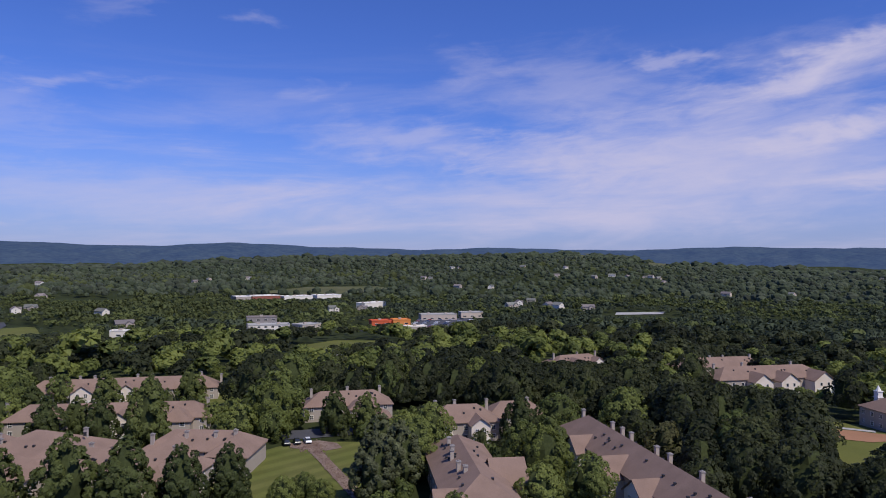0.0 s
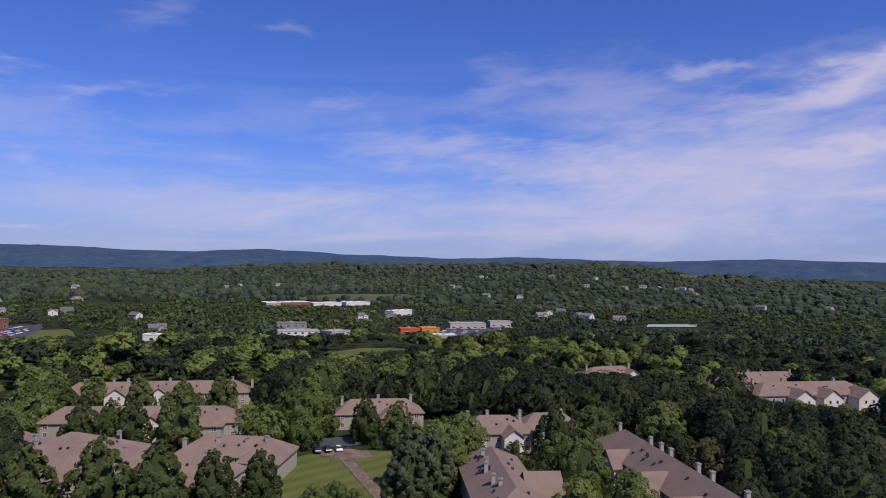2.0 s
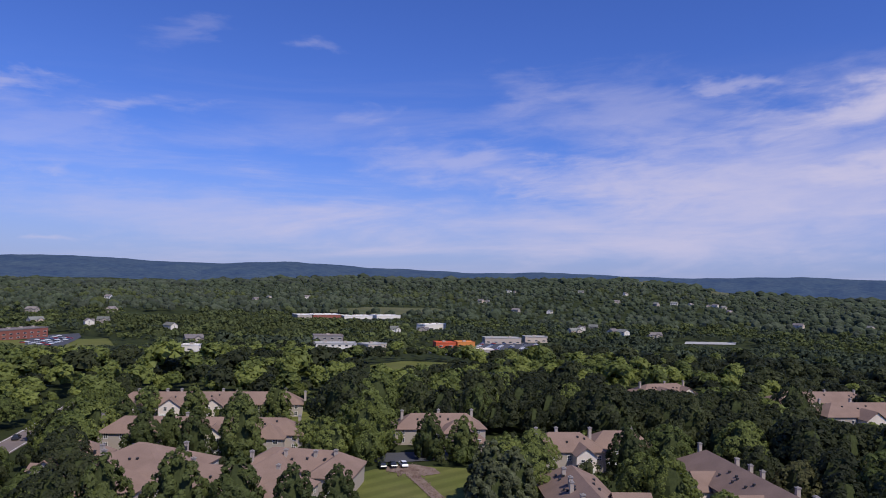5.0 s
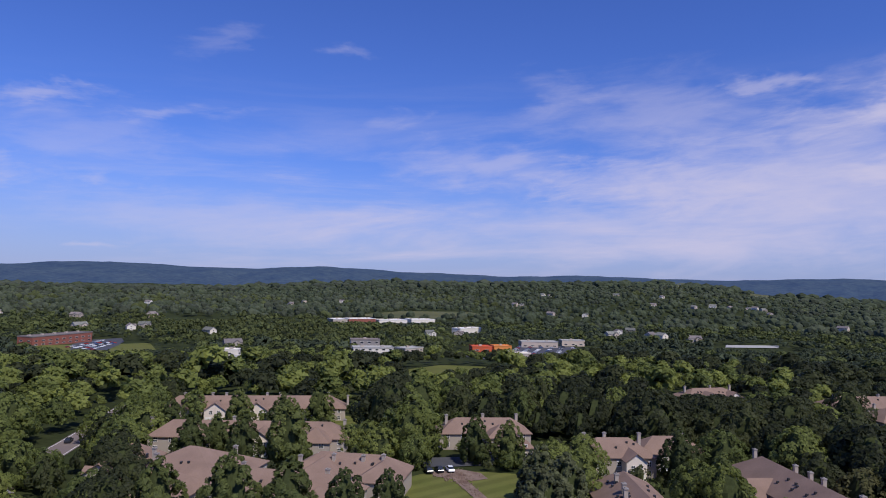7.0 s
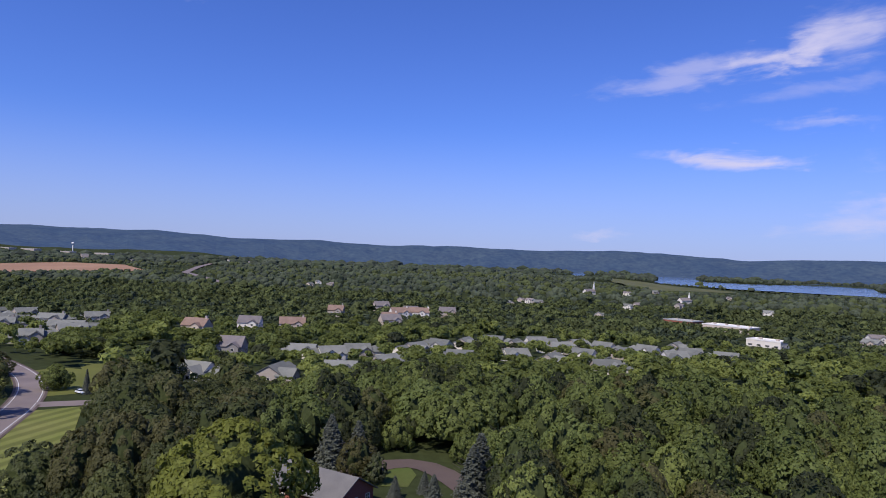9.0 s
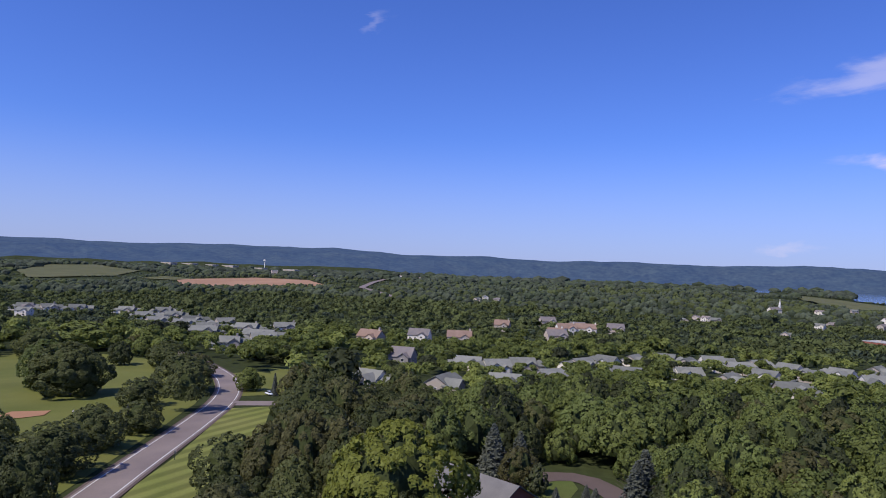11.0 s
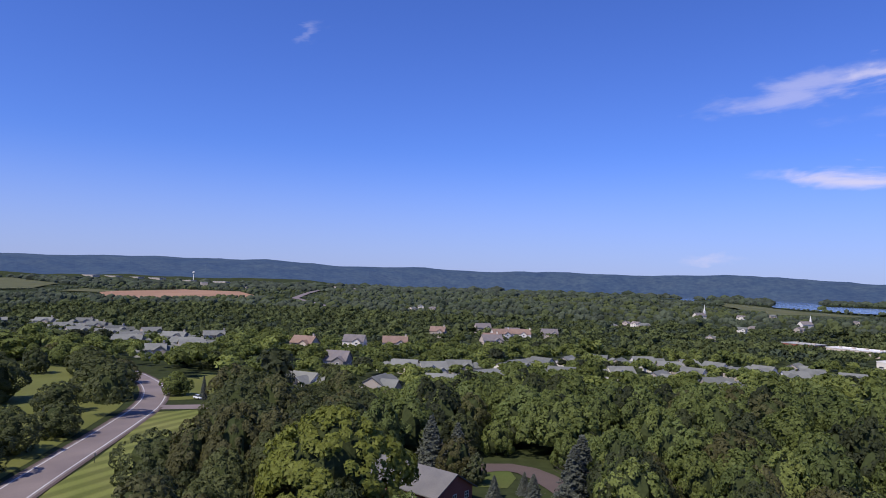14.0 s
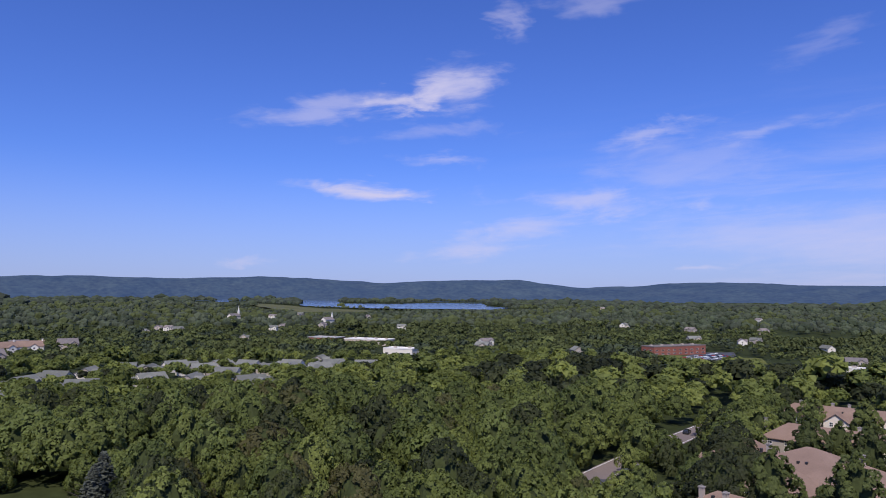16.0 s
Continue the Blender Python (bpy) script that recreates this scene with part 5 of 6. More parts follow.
ESTATE_TREES = [(-153.5, 151.0, 12.0, "light"), (-146.0, 152.0, 10.0, "round"), (-166.0, 195.0, 12.0, "light"), (-126.2, 183.8, 14.8, "oval"), (-123.3, 193.3, 12.7, "oval"), (-109.9, 183.7, 15.9, "oval"), (-98.4, 188.4, 20.1, "oval"), (-82.5, 130.2, 20.1, "oval"), (-70.7, 131.8, 19.1, "oval"), (-60.8, 135.8, 17.0, "oval"), (-54.9, 145.5, 14.8, "oval"), (-96.7, 127.5, 18.0, "oval"), (-160.5, 237.7, 12.0, "light"), (-138.4, 231.9, 14.8, "oval"), (-122.2, 232.0, 13.8, "oval"), (-114.9, 247.7, 14.8, "oval"), (-87.9, 207.9, 9.0, "round"), (-84.0, 215.6, 9.0, "round")]
ESTATE_TREES += [(-67.6, 203.3, 17.0, "light"), (-68.5, 210.9, 19.0, "light"), (-64.7, 197.6, 11.0, "round"), (-73.5, 193.7, 12.0, "round"), (-89.7, 259.4, 20.0, "dark"), (-85.9, 238.4, 20.0, "dark"), (-94.4, 275.6, 18.0, "dark"), (-49.1, 208.3, 14.8, "oval"), (-39.4, 209.3, 13.8, "oval"), (-73.1, 292.0, 16.0, "dark"), (-78.1, 251.9, 19.0, "round"), (-70.2, 271.0, 17.0, "round")]
ESTATE_TREES += [(-25.9, 167.3, 17.0, "pine"), (-19.4, 161.2, 17.0, "pine"), (-23.4, 149.6, 17.0, "pine"), (-18.1, 172.2, 15.0, "round"), (-27.8, 175.0, 13.0, "pine"), (-40.1, 151.4, 6.5, "round"), (-35.2, 148.5, 6.0, "round"), (-43.1, 146.5, 7.0, "round"), (7.4, 204.0, 15.9, "oval"), (18.1, 208.9, 15.0, "round"), (13.1, 169.2, 15.0, "light"), (9.3, 180.1, 13.0, "round"), (16.1, 185.9, 13.8, "oval"), (23.3, 156.7, 12.0, "round"), (12.4, 146.9, 12.0, "round"), (-18.0, 199.0, 13.0, "round"), (-24.8, 192.2, 12.0, "round"), (-4.4, 136.1, 9.0, "round")]
ESTATE_TREES += [(50.4, 212.0, 18.0, "dark"), (37.6, 210.9, 17.0, "round"), (62.1, 172.6, 18.0, "dark"), (66.1, 152.2, 18.0, "dark"), (73.0, 171.7, 18.0, "dark"), (60.6, 194.7, 12.0, "olive"), (78.3, 143.5, 17.0, "dark"), (78.7, 310.9, 18.0, "dark"), (80.2, 230.3, 15.0, "pine"), (90.1, 230.7, 14.0, "pine"), (46.2, 153.0, 13.0, "dark"), (-18.3, 134.1, 9.0, "round"), (-12.4, 130.2, 9.0, "round")]
ESTATE_TREES += [(-159.4, 131.5, 14.0, "light"), (-156.6, 119.4, 15.0, "light"), (-120.3, 112.2, 10.0, "round"), (-116.9, 132.2, 12.0, "round"), (-125.9, 103.8, 10.0, "round"), (-161.4, 203.9, 13.0, "round"), (-148.1, 194.5, 13.0, "round"), (-137.7, 170.9, 14.0, "round"), (-131.1, 159.6, 14.0, "dark"), (-146.2, 179.3, 13.0, "round"), (-153.7, 184.8, 12.0, "dark"), (-165.3, 217.7, 12.0, "light"), (-127.7, 125.2, 8.0, "round"), (-171.1, 229.1, 13.0, "round"), (-180.6, 240.5, 14.0, "round"), (-184.4, 257.5, 14.0, "dark"), (-152.9, 214.0, 12.7, "oval"), (-106.4, 125.3, 15.0, "dark"), (-115.8, 146.0, 12.0, "dark"), (-124.4, 152.1, 13.0, "dark")]
PARK_TREES = [(-135.7, -127.2, 13.8, "park", 1.00), (-161.5, -151.1, 12.0, "park", 1.00), (-364.8, -250.6, 12.0, "round", 1.00), (-122.2, -111.8, 16.0, "park", 1.00), (-150.2, -142.3, 12.9, "park", 1.00), (-129.9, -134.7, 12.9, "park", 1.00), (-325.1, -235.1, 12.9, "park", 1.00), (-130.0, -29.6, 25.0, "maple", 1.02), (-185.8, -18.9, 13.0, "spruce", 1.75), (-188.3, -12.3, 11.0, "spruce", 1.75), (-168.0, 18.0, 14.0, "spruce", 1.75), (-163.0, 16.0, 12.5, "spruce", 1.75), (-167.0, 5.2, 5.0, "spruce", 1.75)]
PARK_TREES += [(-162.8, -1.4, 5.0, "spruce", 1.75), (-178.0, -11.2, 10.0, "olive", 1.00), (-158.2, 7.2, 7.0, "spruce", 1.75), (-172.4, -6.3, 8.0, "pine", 1.00), (-192.4, 16.3, 9.0, "light", 1.00), (-189.7, 22.0, 10.0, "round", 1.00), (-202.4, -2.8, 10.0, "round", 1.00), (-198.7, -12.4, 12.0, "park", 1.00), (-295.5, -101.3, 14.0, "park", 1.00), (-181.6, 45.9, 15.0, "light", 1.00), (-319.7, -111.1, 13.0, "park", 1.00)]
PARK_TREES += [(-238.2, -190.9, 21.4, "park", 1.28), (-248.8, -212.7, 20.7, "round", 1.05), (-147.1, -118.8, 13.5, "park", 1.42), (-170.9, -127.1, 13.2, "park", 1.24), (-192.1, -127.6, 10.3, "park", 1.32), (-228.4, -153.6, 10.7, "park", 1.43), (-191.0, -131.4, 8.4, "spruce", 0.81), (-260.0, -157.1, 17.0, "park", 1.40), (-325.7, -208.3, 14.5, "park", 1.58), (-302.4, -175.6, 11.4, "olive", 1.42), (-128.5, -114.8, 11.4, "park", 0.99), (-390.5, -283.8, 12.5, "spruce", 1.49), (-383.2, -264.8, 11.5, "olive", 1.74), (-380.2, -303.4, 18.2, "round", 2.57), (-338.1, -297.0, 17.0, "park", 1.31), (-274.3, -135.1, 10.2, "light", 1.17), (-267.2, -120.0, 9.2, "spruce", 0.93), (-223.6, -93.6, 11.2, "park", 0.99), (-377.5, -185.3, 11.0, "park", 1.26), (-373.3, -166.5, 10.1, "park", 1.86), (-147.9, -72.7, 14.8, "park", 1.14), (-152.3, -66.3, 15.1, "park", 0.76), (-148.2, -55.2, 21.3, "olive", 0.77), (-151.0, -47.8, 19.9, "olive", 0.74), (-185.8, -67.4, 16.8, "park", 0.86)]
for x, y, h, k in ESTATE_TREES:
    plant(x, y, h, k, 0 if math.hypot(x, y) < 215 else 1, "trees of the townhouse estate")
for x, y, h, k, wide in PARK_TREES:
    plant(x, y, h, k, 0 if math.hypot(x, y) < 215 else 1, "trees along the western road", wide=wide)

LIMITS += [(-12, 210, 20, 3), (28, 368, 24, 3), (120, 341, 30, 3), (-50, 235, 18, 1), (121, 247, 6, 1), (129, 243, 6, 3), (113, 232, 9, 0), (106, 224, 7, 0), (101, 210, 5, 0), (99, 198, 4, 0), (-95, 430, 30, 0), (-320, 560, 20, -8), (-500, 580, 45, -17), (-520, 625, 40, -17), (-455, 560, 40, -16), (-430, 590, 30, -16), (-110, 700, 60, -16), (-450, 560, 40, -12), (-500, 560, 40, -12)]
LIMITS += [(-2250, 600, 120, -4), (-158, -15, 10, 2.5), (-164, -23, 8, 3.0)]
LIMITS += [(-150, 135, 6, 0.3), (-146, 128, 4, 0.3), (-181, 200, 7, 0.3), (-176, 192, 4, 0.3)]
LIMITS += [(150, 905, 45, -19), (-330, 1420, 60, -10), (-640, 985, 50, -16), (500, 2800, 70, 25)]
LIMITS += [(-3300 * math.sin(radians(q)), 3300 * math.cos(radians(q)), 60, -5) for q in (77, 78, 79)]
LIMITS += [(-1500, -870, 160, -4), (-1700, -800, 160, -3), (-1880, -740, 120, -3), (-1700, -960, 150, -3)]
LIMITS += [(-1450, -1235, 120, -7), (-1700, -1400, 160, -6), (-2000, -1560, 160, -5), (-1600, -1060, 80, -7), (-1672, -568, 40, -7), (-1860, -614, 40, -6), (-2036, -658, 40, -5), (-2326, -719, 50, -4)]
LIMITS += [(-1950, 900, 150, -5), (-1850, 1080, 120, -5), (-1900, 1270, 120, -5), (-2400, 800, 120, -5), (-2200, 1380, 100, -5), (-1700, 640, 90, -5), (-2000, 620, 80, -5)]
LIMITS += [(x, y, 4, 0.4) for x, y in ((-150, 133), (-171, 186), (-191, 229))]
LIM = np.array(LIMITS)
ESTATE = [(-116.6, 97.3), (-125.9, 115.9), (-138.6, 145.1), (-148.0, 178.2), (-163.3, 205.8), (-178.7, 234.8), (-190.1, 261.3), (-107.0, 282.1), (-82.1, 218.4), (-74.2, 230.9), (-62.6, 238.6), (-29.5, 242.8), (13.3, 231.7), (28.9, 216.6), (60.1, 137.6), (60.4, 88.6), (0.5, 107.9)]
DRIVE_SIDE = [(-200.8, 10.5), (-197.7, -16.2), (-168.6, -31.1), (-112, -18), (-112, 16), (-142.8, 24), (-165.5, 25), (-180.2, 14.6)]
SIGHT = [[(-139.6, -91.4), (-273.9, -133.2), (-255.8, -107.4), (-204.7, -84.9), (-144.2, -65.1)]]


def wood_ok(px, py, pad):
    ok = np.ones(len(px), bool)
    for poly in CLEAR + [ESTATE, DRIVE_SIDE] + SIGHT:
        ok &= ~inside(px, py, poly)
    for x, y, c, s, a, b in FOOT:
        dx, dy = px - x, py - y
        u, v = dx * c + dy * s, -dx * s + dy * c
        ok &= ~((np.abs(u) < a + pad) & (np.abs(v) < b + pad))
    for x, y, h in [t[:3] for t in ESTATE_TREES + PARK_TREES]:
        ok &= np.hypot(px - x, py - y) > h * 0.33
    return ok


def height_cap(px, py):
    """Tallest top that leaves the houses, roads and fields behind in sight from the flight path."""
    cap = np.full(len(px), 999.0)
    for x, y, half, zlow in LIM:
        az = math.degrees(math.atan2(-x, y))
        ex, ey, ez = (3, 2, 53) if az < 34 else (-9.5, 5.8, 46) if az < 80 else (-2.5, 6, 48.5)
        d = math.hypot(x - ex, y - ey)
        ux, uy = (x - ex) / d, (y - ey) / d
        along, across = (px - ex) * ux + (py - ey) * uy, np.abs((py - ey) * ux - (px - ex) * uy)
        hit = (along > 20) & (along < d - 4) & (across < half * along / d + 2.5)
        cap = np.where(hit, np.minimum(cap, ez + (zlow - ez) * along / d), cap)
    return cap


def scatter(r0, r1, spacing, az0, az1, seed, pad):
    rng = np.random.RandomState(seed)
    g = np.arange(-r1, r1, spacing)
    X, Y = np.meshgrid(g, g)
    X = (X + rng.uniform(-0.45, 0.45, X.shape) * spacing).ravel()
    Y = (Y + rng.uniform(-0.45, 0.45, Y.shape) * spacing).ravel()
    r, az = np.hypot(X, Y), np.degrees(np.arctan2(-X, Y))
    k = (r >= r0) & (r < r1) & (az > az0) & (az < az1)
    X, Y = X[k], Y[k]
    k = wood_ok(X, Y, pad)
    return X[k], Y[k], rng


def stuff_mesh(name, X, Y, H, template, mat, label, seed, squash=1.0, shaded_core=False):
    """Very many trees joined in one mesh."""
    v, f = template[:2]
    body = template[2] if len(template) > 2 else len(f)
    rng = np.random.RandomState(seed)
    n = len(X)
    a = rng.uniform(0, 6.283, n)
    ca, sa = np.cos(a), np.sin(a)
    s = H / REF_H
    w = s * rng.uniform(0.8, 1.1, n) * squash
    Z = land(X, Y)
    vx = (v[None, :, 0] * ca[:, None] - v[None, :, 1] * sa[:, None]) * w[:, None] + X[:, None]
    vy = (v[None, :, 0] * sa[:, None] + v[None, :, 1] * ca[:, None]) * w[:, None] + Y[:, None]
    vz = v[None, :, 2] * s[:, None] + Z[:, None]
    co = np.stack([vx, vy, vz], 2).reshape(-1, 3)
    off = (np.arange(n) * len(v))[:, None, None]
    f = np.asarray(f)
    idx = (f[None] + off).reshape(-1)
    me = bpy.data.meshes.new(name)
    k = f.shape[1]
    me.vertices.add(len(co))
    me.vertices.foreach_set("co", co.astype(np.float32).ravel())
    me.loops.add(len(idx))
    me.loops.foreach_set("vertex_index", idx.astype(np.int32))
    m = len(idx) // k
    me.polygons.add(m)
    me.polygons.foreach_set("loop_start", (np.arange(m) * k).astype(np.int32))
    me.polygons.foreach_set("use_smooth", np.ones(m, bool))
    me.materials.append(mat)
    if shaded_core:
        me.materials.append(crown_shade)
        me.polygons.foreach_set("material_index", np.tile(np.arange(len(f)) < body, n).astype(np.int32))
    me.update(calc_edges=True)
    me.validate()
    if len(me.polygons) == m:
        tone = me.attributes.new("tree_random", 'FLOAT', 'FACE')
        tone.data.foreach_set("value", np.repeat(rng.uniform(-0.5, 0.5, n), len(f)).astype(np.float32))
    fn = soft_normals(v, f, REF_H)
    nx = fn[None, :, 0] * ca[:, None] - fn[None, :, 1] * sa[:, None]
    ny = fn[None, :, 0] * sa[:, None] + fn[None, :, 1] * ca[:, None]
    nz = np.broadcast_to(fn[None, :, 2], nx.shape)
    me.normals_split_custom_set(np.repeat(np.stack([nx, ny, nz], 2).reshape(-1, 3), 3, axis=0).tolist())
    tagged(new(name, me), label, "woods", kind="stuff")


def low_tree(count, size, seed, lobe_count=4):
    """Cheap crown for joined woods: a few lobes set with sprays over a plain mass."""
    rng = np.random.RandomState(seed)
    c = rng.normal(0, 1, (lobe_count, 3))
    c /= np.linalg.norm(c, axis=1)[:, None]
    c[:, 2] = np.abs(c[:, 2]) * 0.95
    centres = np.array([0, 0, 6.8]) + c * np.array([3.0, 3.0, 3.9])
    radii = rng.uniform(2.0, 2.9, lobe_count)
    bv, bf = leafy_shell(centres, radii * 0.86, 0, 0.1, rng)
    many = count * 3
    pick = rng.randint(0, lobe_count, many)
    d = rng.normal(0, 1, (many, 3))
    d[:, 2] = np.abs(d[:, 2]) * 0.9 + 0.1
    d /= np.linalg.norm(d, axis=1)[:, None]
    p = centres[pick] + d * radii[pick][:, None] * rng.uniform(0.95, 1.2, many)[:, None]
    deep = np.zeros(many)
    for i in range(lobe_count):
        deep = np.maximum(deep, np.where(pick != i, 1 - np.linalg.norm(p - centres[i], axis=1) / radii[i], 0))
    keep = np.argsort(deep, kind="stable")[:count]
    lv, lf = leaf_cards(p[keep], d[keep], size, rng, 0.35)
    return np.concatenate([bv, lv]), np.concatenate([np.array(bf), lf + len(bv)]), len(bf)


def tri_tree(kind, variant, count, size, ratio=None, clumps=85):
    """Joined-wood version of a broadleaf tree, as triangles."""
    form, r, _, _ = KINDS[kind]
    v, f, cv, cf = crown_arrays(form, REF_H, REF_H * (ratio or r), count, size, 91 + variant, clumps, 4, 7, 0.3)
    lf = np.array(f)
    cf = np.array(cf)
    return np.concatenate([cv, v]), np.concatenate([cf, lf + len(cv)]), len(cf)


# near woods: the nearest as single trees, the rest joined
def near_woods():
    X, Y, rng = scatter(95, 285, 8.6, -32, 137, 11, 4)
    az = np.degrees(np.arctan2(-X, Y))
    r = np.hypot(X, Y)
    top = np.where(az < 10, rng.uniform(11, 20, len(X)), rng.uniform(7.5, 18.5, len(X)))
    top = np.minimum(top, height_cap(X, Y) - land(X, Y))
    u = rng.rand(len(X))
    tone = np.where(az < 30, np.where(u < np.where(az < 8, 0.93, 0.68), 0, np.where(u < 0.97, 1, 3)), np.where(u < 0.16, 0, np.where(u < 0.6, 1, np.where(u < 0.9, 2, 3))))
    tone = np.where(az > 101, np.where(u < 0.6, 4, 3), tone)
    tone = np.where((az > 30) & (az < 62), np.where(u < 0.08, 0, np.where(u < 0.55, 1, np.where(u < 0.94, 2, 3))), tone)
    names = ("dark", "round", "light", "olive", "park")
    single = (r < np.sort(r[top > 4])[min(160, int((top > 4).sum()) - 1)]) & (top > 4)
    for i in np.nonzero(single)[0]:
        plant(float(X[i]), float(Y[i]), float(top[i]), names[tone[i]], 0, "trees of the near woods", wide=0.82)
    mats = (leaf_dark, leaf_mid, leaf_light, leaf_olive, leaf_park)
    for k in range(5):
        pickd = ~single & (top > 3.5) & (tone == k)
        stuff_mesh("woods_near", X[pickd], Y[pickd], top[pickd], tri_tree(names[k], k, 1450, 0.40, 0.82, 58), mats[k], "dense near broadleaf woods", 71 + k, shaded_core=True)


def estate_shrubs():
    rng = np.random.RandomState(77)
    g = np.arange(-220, 160, 6.5)
    X, Y = np.meshgrid(g, g + 200)
    X = (X + rng.uniform(-2.5, 2.5, X.shape)).ravel()
    Y = (Y + rng.uniform(-2.5, 2.5, Y.shape)).ravel()
    k = inside(X, Y, ESTATE) & (rng.rand(len(X)) < 0.6)
    X, Y = X[k], Y[k]
    k = np.ones(len(X), bool)
    for poly in CLEAR:
        k &= ~inside(X, Y, poly)
    for x, y, c, s, a, b in FOOT:
        u, v = (X - x) * c + (Y - y) * s, -(X - x) * s + (Y - y) * c
        k &= ~((np.abs(u) < a + 1.6) & (np.abs(v) < b + 1.6))
    X, Y = X[k], Y[k]
    H = np.minimum(rng.uniform(2.0, 6.5, len(X)), height_cap(X, Y) - land(X, Y))
    k = H > 1.5
    X, Y, H = X[k], Y[k], H[k]
    u = rng.rand(len(X))
    for i, (lo, hi, m) in enumerate(((0, 0.4, leaf_dark), (0.4, 0.75, leaf_mid), (0.75, 1.01, leaf_light))):
        q = (u >= lo) & (u < hi)
        stuff_mesh("shrubs", X[q], Y[q], H[q], tri_tree("round", 7 + i, 150, 0.95, None, 12), m, "garden shrubs and small trees round the townhouses", 81 + i)


near_woods()
estate_shrubs()


GROVE = [(-656, 954), (-515, 1029), (-330, 822), (-256, 618), (-387, 681), (-532, 782)]


def woods(name, r0, r1, spacing, h0, h1, templates, mats, label, seed, az0=-31, az1=137):
    X, Y, rng = scatter(r0, r1, spacing, az0, az1, seed, 3)
    H = np.minimum(rng.uniform(h0, h1, len(X)) * np.exp(rng.normal(-0.06, 0.2, len(X))), height_cap(X, Y) - land(X, Y))
    k = H > 3.5
    X, Y, H = X[k], Y[k], H[k]
    # stands of one tone, mixed with single trees of the others
    stand = 0.8 * np.sin(X / 47 + 1.7) * np.sin(Y / 61 + 0.3) + 0.5 * np.sin((X + Y) / 29) + 0.8 * np.sin(X / 190 + 0.5) * np.sin(Y / 150 + X / 400) + rng.normal(0, 0.6, len(X))
    H = H * np.clip(1 + 0.14 * np.sin(X / 70 + 2) * np.sin(Y / 55) + rng.normal(0, 0.08, len(X)), 0.7, 1.3)
    stand = np.where(inside(X, Y, GROVE), stand + 2.0, stand)
    stand = stand + np.interp(np.degrees(np.arctan2(-X, Y)), (4, 14, 34, 40), (-1.0, -0.55, -0.4, 0.3))
    n = len(mats)
    cuts = [-9.0] + [-0.55 + 1.25 * i / (n - 2) for i in range(n - 1)] + [9.0] if n > 2 else [-9.0, 0.0, 9.0]
    for i in range(n):
        pickd = (stand >= cuts[i]) & (stand < cuts[i + 1])
        stuff_mesh(name, X[pickd], Y[pickd], H[pickd], templates[i % len(templates)], mats[i], label, seed + i, 1.22)


TONES = (leaf_dark, leaf_mid, leaf_light)
woods("woods_middle", 285, 560, 9.8, 9, 15, tuple(low_tree(150, 0.8, q, 6) for q in (1, 2, 5)), TONES, "mixed green woods in the middle distance", 21)
def upper_half(v, f, z):
    """Only what shows from above."""
    f = np.array(f)
    f = f[np.asarray(v)[f].mean(1)[:, 2] > z]
    used, inv = np.unique(f, return_inverse=True)
    return np.asarray(v)[used], inv.reshape(-1, 3)


FAR_TREE = [upper_half(*ico_blobs(c, q, 0), 4.5) for c, q in (([(0, 0, 7), (3.6, 1, 6)], [5.0, 4.4]), ([(0, 0, 7), (-2.8, 2.6, 6)], [5.0, 4.4]), ([(0, 0, 6.5), (1.0, -3.4, 6)], [5.2, 4.4]))]
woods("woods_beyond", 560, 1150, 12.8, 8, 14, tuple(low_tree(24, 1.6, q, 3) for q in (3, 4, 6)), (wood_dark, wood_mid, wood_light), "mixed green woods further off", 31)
woods("woods_far", 1150, 2400, 22, 9, 16, FAR_TREE, (wood_dark, wood_hazed, wood_light), "far woods to the foot of the ridges", 41)
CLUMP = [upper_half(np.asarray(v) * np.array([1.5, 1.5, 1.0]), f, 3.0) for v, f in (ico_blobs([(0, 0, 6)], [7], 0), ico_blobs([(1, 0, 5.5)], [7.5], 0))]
woods("woods_distant", 2400, 3480, 33, 12, 20, CLUMP, (wood_dark, wood_hazed), "distant woods on the slopes", 51)

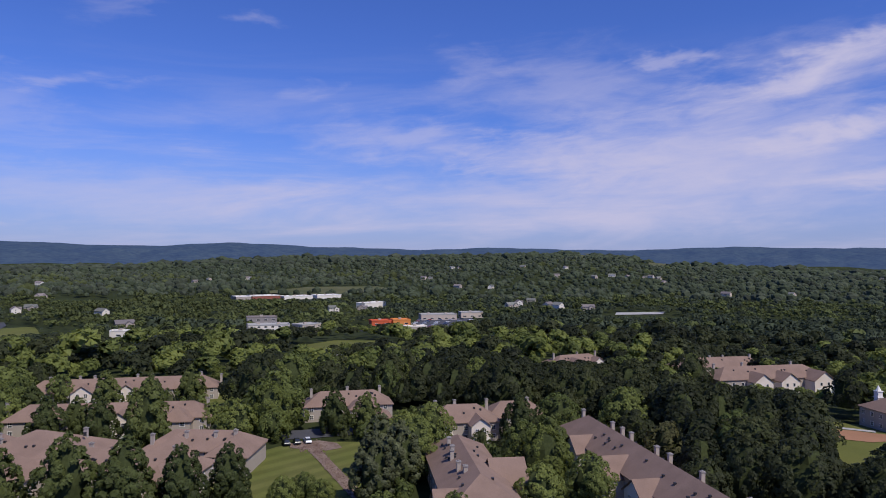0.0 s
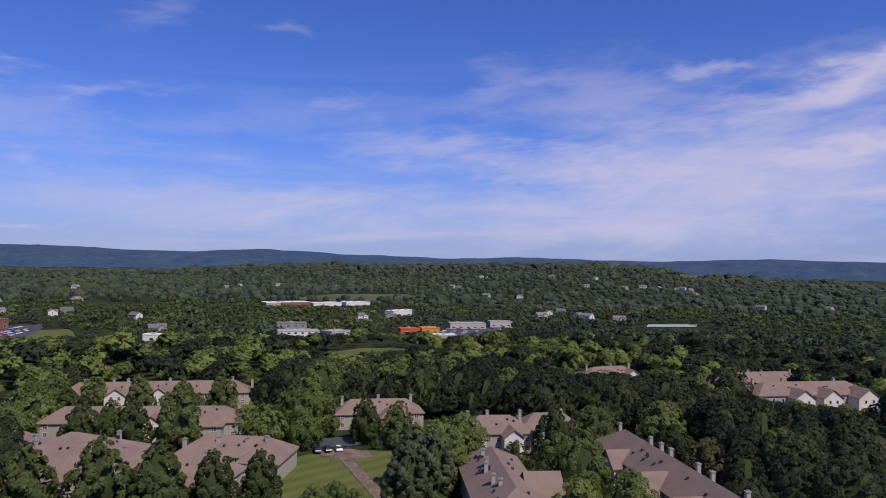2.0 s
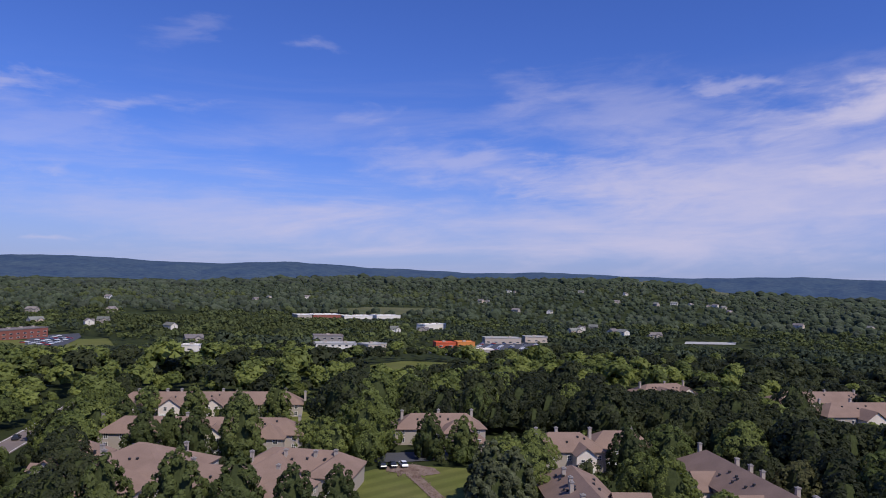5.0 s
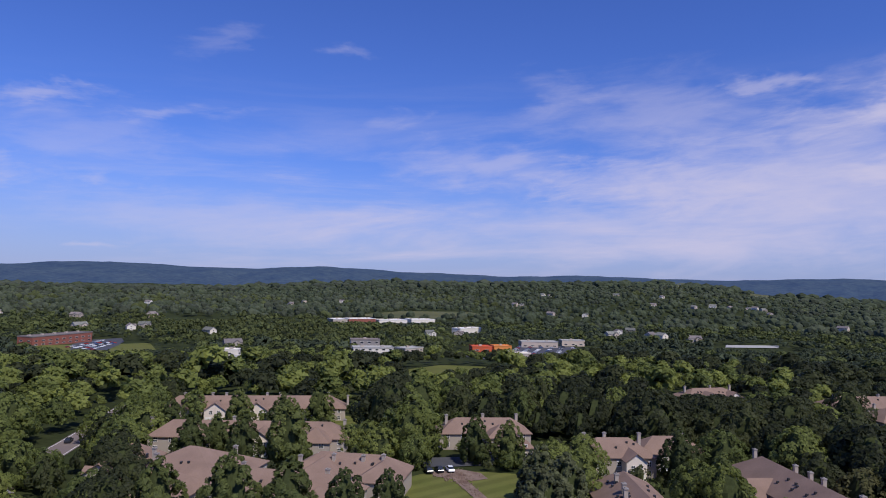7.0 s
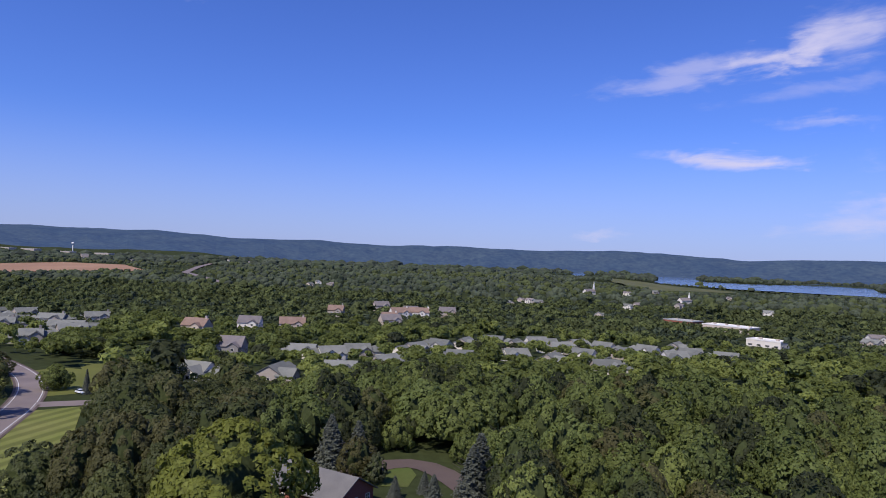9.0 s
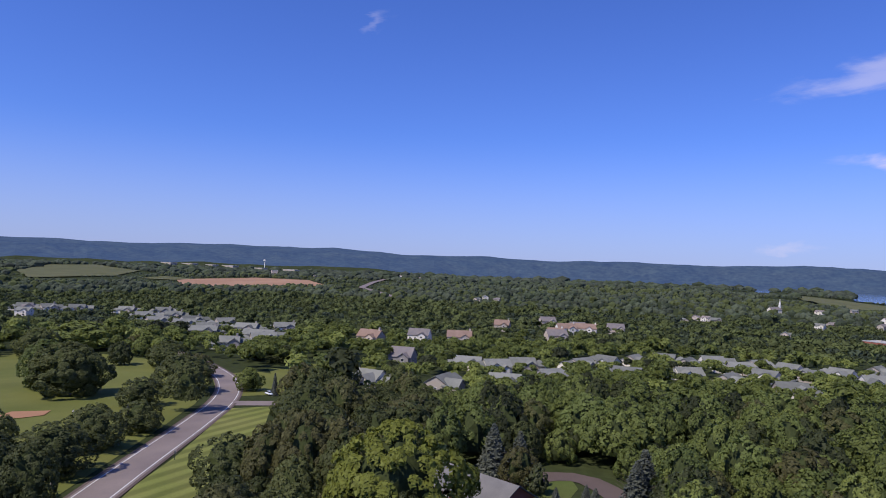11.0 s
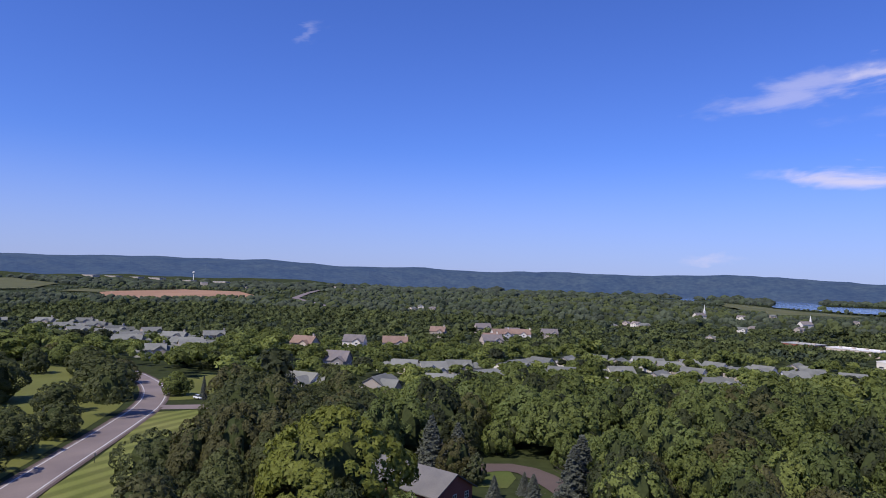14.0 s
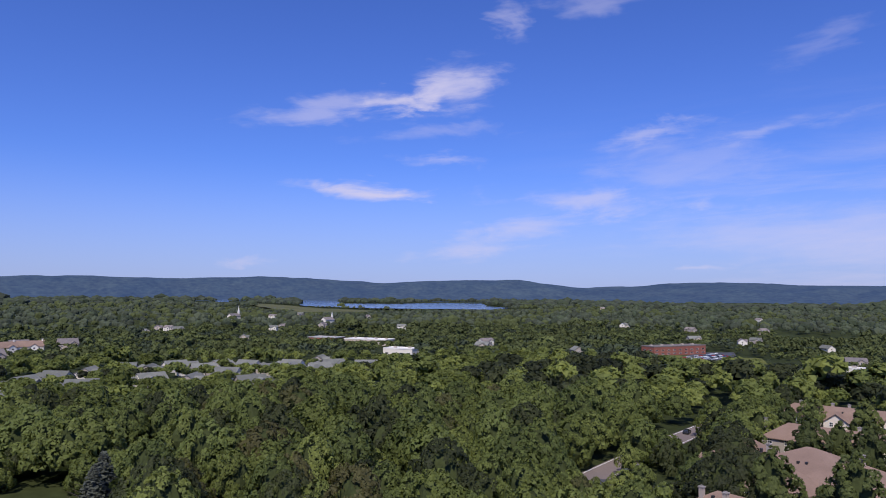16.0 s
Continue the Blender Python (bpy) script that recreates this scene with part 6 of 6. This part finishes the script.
# ---- vehicles and small things ----
def make_car(paint, label, x, y, rot):
    e = new("car")
    e.empty_display_size = 0.3
    profile = [(-2.2, 0.35), (-2.25, 0.75), (-2.1, 0.95), (-1.2, 1.02), (1.0, 1.0), (2.0, 0.85), (2.22, 0.65), (2.2, 0.35)]
    bm = bmesh.new()
    rows = [[bm.verts.new((px, s * (0.88 if pz < 0.9 else 0.82), pz)) for px, pz in profile] for s in (-1, 1)]
    n = len(profile)
    for i in range(n):
        j = (i + 1) % n
        bm.faces.new((rows[0][i], rows[0][j], rows[1][j], rows[1][i]))
    bm.faces.new(rows[0][::-1])
    bm.faces.new(rows[1])
    bmesh.ops.recalc_face_normals(bm, faces=bm.faces[:])
    part("body", bm, paint, e)
    bm = bmesh.new()
    pts = []
    for s in (-1, 1):
        pts += [(-1.75, s * 0.8, 1.0), (1.05, s * 0.8, 0.99), (0.35, s * 0.64, 1.44), (-1.25, s * 0.64, 1.46)]
    poly_solid(bm, pts, ((0, 1, 2, 3), (7, 6, 5, 4), (1, 5, 6, 2), (3, 2, 6, 7), (0, 3, 7, 4)))
    bmesh.ops.recalc_face_normals(bm, faces=bm.faces[:])
    part("glasshouse", bm, glass, e, "dark car windows")
    bm = bmesh.new()
    box(bm, -1.25, 0.35, -0.63, 0.63, 1.445, 1.49)
    part("car_roof", bm, paint, e)

    def tyre(b):
        bmesh.ops.create_cone(b, cap_ends=True, segments=10, radius1=0.33, radius2=0.33, depth=0.22, matrix=pose(0, 0, 0, 90))
    for wx in (-1.4, 1.4):
        for wy in (-0.8, 0.8):
            shared("wheel", ("wheel", rubber), tyre, e, pose(wx, wy, 0.33))
    e.matrix_world = pose(x, y, float(land(x, y)) + 0.28, 0, 0, rot)
    return tagged(e, label, "car")


car_w = make_car(car_white, "white parked saloon car", -53.8, 196.8, 118)
car_k = make_car(car_black, "black parked saloon car", -56.5, 195.4, 118)
car_s = make_car(car_silver, "silver grey parked saloon car", -136.3, 129.6, 40)
car_b = make_car(car_blue, "dark blue parked saloon car", -111.0, 189.4, 98)
car_r = make_car(car_red, "dark red parked saloon car", 12.2, 168.4, 20)


def put_car(kind, x, y, rot, lift=0.28, group=""):
    c = copy_thing(kind, pose(x, y, float(land(x, y)) + lift, 0, 0, rot))
    if group:
        c["group"] = group
    return c


put_car(car_k, -59.1, 193.9, 118)
put_car(car_k, -175.1, 192.9, 118)
put_car(car_w, -266.8, -121.9, 60)
put_car(car_w, 4.4, 216.1, 30)
rnd = random.Random(8)
fleet = (car_w, car_w, car_k, car_s, car_b, car_s, car_r, car_w)
for i in range(4):          # school car park
    for j in range(9):
        if rnd.random() < 0.8:
            u, v = i / 3, j / 8
            x, y = -470 - 30 * u - 30 * v, 552 + 4 * u + 66 * v + 16 * u * v
            put_car(rnd.choice(fleet), x, y, 60 + rnd.choice((0, 180)), 0.62, "cars at the school")
for i in range(6):          # dealer's lot
    for j in range(13):
        if rnd.random() < 0.85:
            x, y = -108 + 11 * i, 615 + 12.5 * j + 3 * i
            if inside(x, y, DEALER):
                put_car(rnd.choice(fleet), x, y, 20 + rnd.choice((0, 180)), 0.55, "cars on the lot")


def sign_post(x, y, label):
    e = new("sign_post")
    bm = bmesh.new()
    box(bm, -0.06, 0.06, -0.06, 0.06, -0.4, 2.3)
    part("post", bm, dark_metal, e)
    bm = bmesh.new()
    box(bm, -0.32, 0.32, -0.1, -0.06, 1.65, 2.5)
    part("panel", bm, siding_grey, e, "small dark sign panel")
    e.matrix_world = pose(x, y, float(land(x, y)) + 0.1, 0, 0, -70)
    tagged(e, label, "sign")


sign_post(-169.0, -100.7, "small roadside sign on a dark post")
sign_post(-137.3, -110.5, "small roadside sign on a dark post")


def waste_box():
    e = new("utility_cabinet")
    bm = bmesh.new()
    box(bm, -1.1, 1.1, -0.7, 0.7, 0, 1.7)
    bmesh.ops.bevel(bm, geom=bm.edges[:], offset=0.06, segments=1, affect='EDGES')
    part("body", bm, dark_metal, e)
    bm = bmesh.new()
    box(bm, -1.2, 1.2, -0.8, 0.8, 1.7, 1.85)
    part("lid", bm, siding_grey, e)
    e.matrix_world = pose(-146.0, 141.4, float(land(-146.0, 141.4)) + 0.1, 0, 0, 60)
    tagged(e, "dark utility cabinet beside the lane", "cabinet")


waste_box()


def bench(x, y):
    e = new("park_bench")
    bm = bmesh.new()
    box(bm, -0.9, 0.9, -0.2, 0.2, 0.42, 0.48)
    part("seat", bm, trim_white, e)
    bm = bmesh.new()
    box(bm, -0.9, 0.9, 0.2, 0.25, 0.55, 0.95)
    part("backrest", bm, trim_white, e)
    for sx in (-0.75, 0.75):
        bm = bmesh.new()
        box(bm, sx - 0.04, sx + 0.04, -0.18, 0.25, -0.1, 0.42)
        part("leg", bm, dark_metal, e)
        bm = bmesh.new()
        box(bm, sx - 0.03, sx + 0.03, 0.21, 0.245, 0.42, 0.95)
        part("back_post", bm, dark_metal, e)
    e.matrix_world = pose(x, y, float(land(x, y)) + 0.15, 0, 0, 30)
    tagged(e, "white park bench on the lawn", "bench")


bench(-209.3, -165.7)


def scatter_stones():
    """Broken stones of the rough path."""
    rng = np.random.RandomState(5)
    line = np.array([(-52.1, 193.9), (-49.2, 190.1), (-43.4, 179.6), (-37.6, 170.1), (-30.3, 157.3), (-23.4, 146.7)], float)
    bv, bf = ICO[0]
    vs, fs = [], []
    for i in range(600):
        k = rng.randint(0, len(line) - 1) if i > 160 else 0
        p = line[k] + (line[k + 1] - line[k]) * rng.rand() + rng.normal(0, 0.8 if i > 160 else 2.4, 2)
        r = rng.uniform(0.1, 0.3)
        v = bv * r * rng.uniform(0.6, 1.2, 3) + np.array([p[0], p[1], float(land(*p)) + 0.28])
        fs += [tuple(int(q) + len(vs) for q in f) for f in bf]
        vs += [tuple(q) for q in v]
    tagged(mesh_object("rubble", vs, fs, rubble), "loose broken stones on the path", "stones", kind="stuff")


scatter_stones()
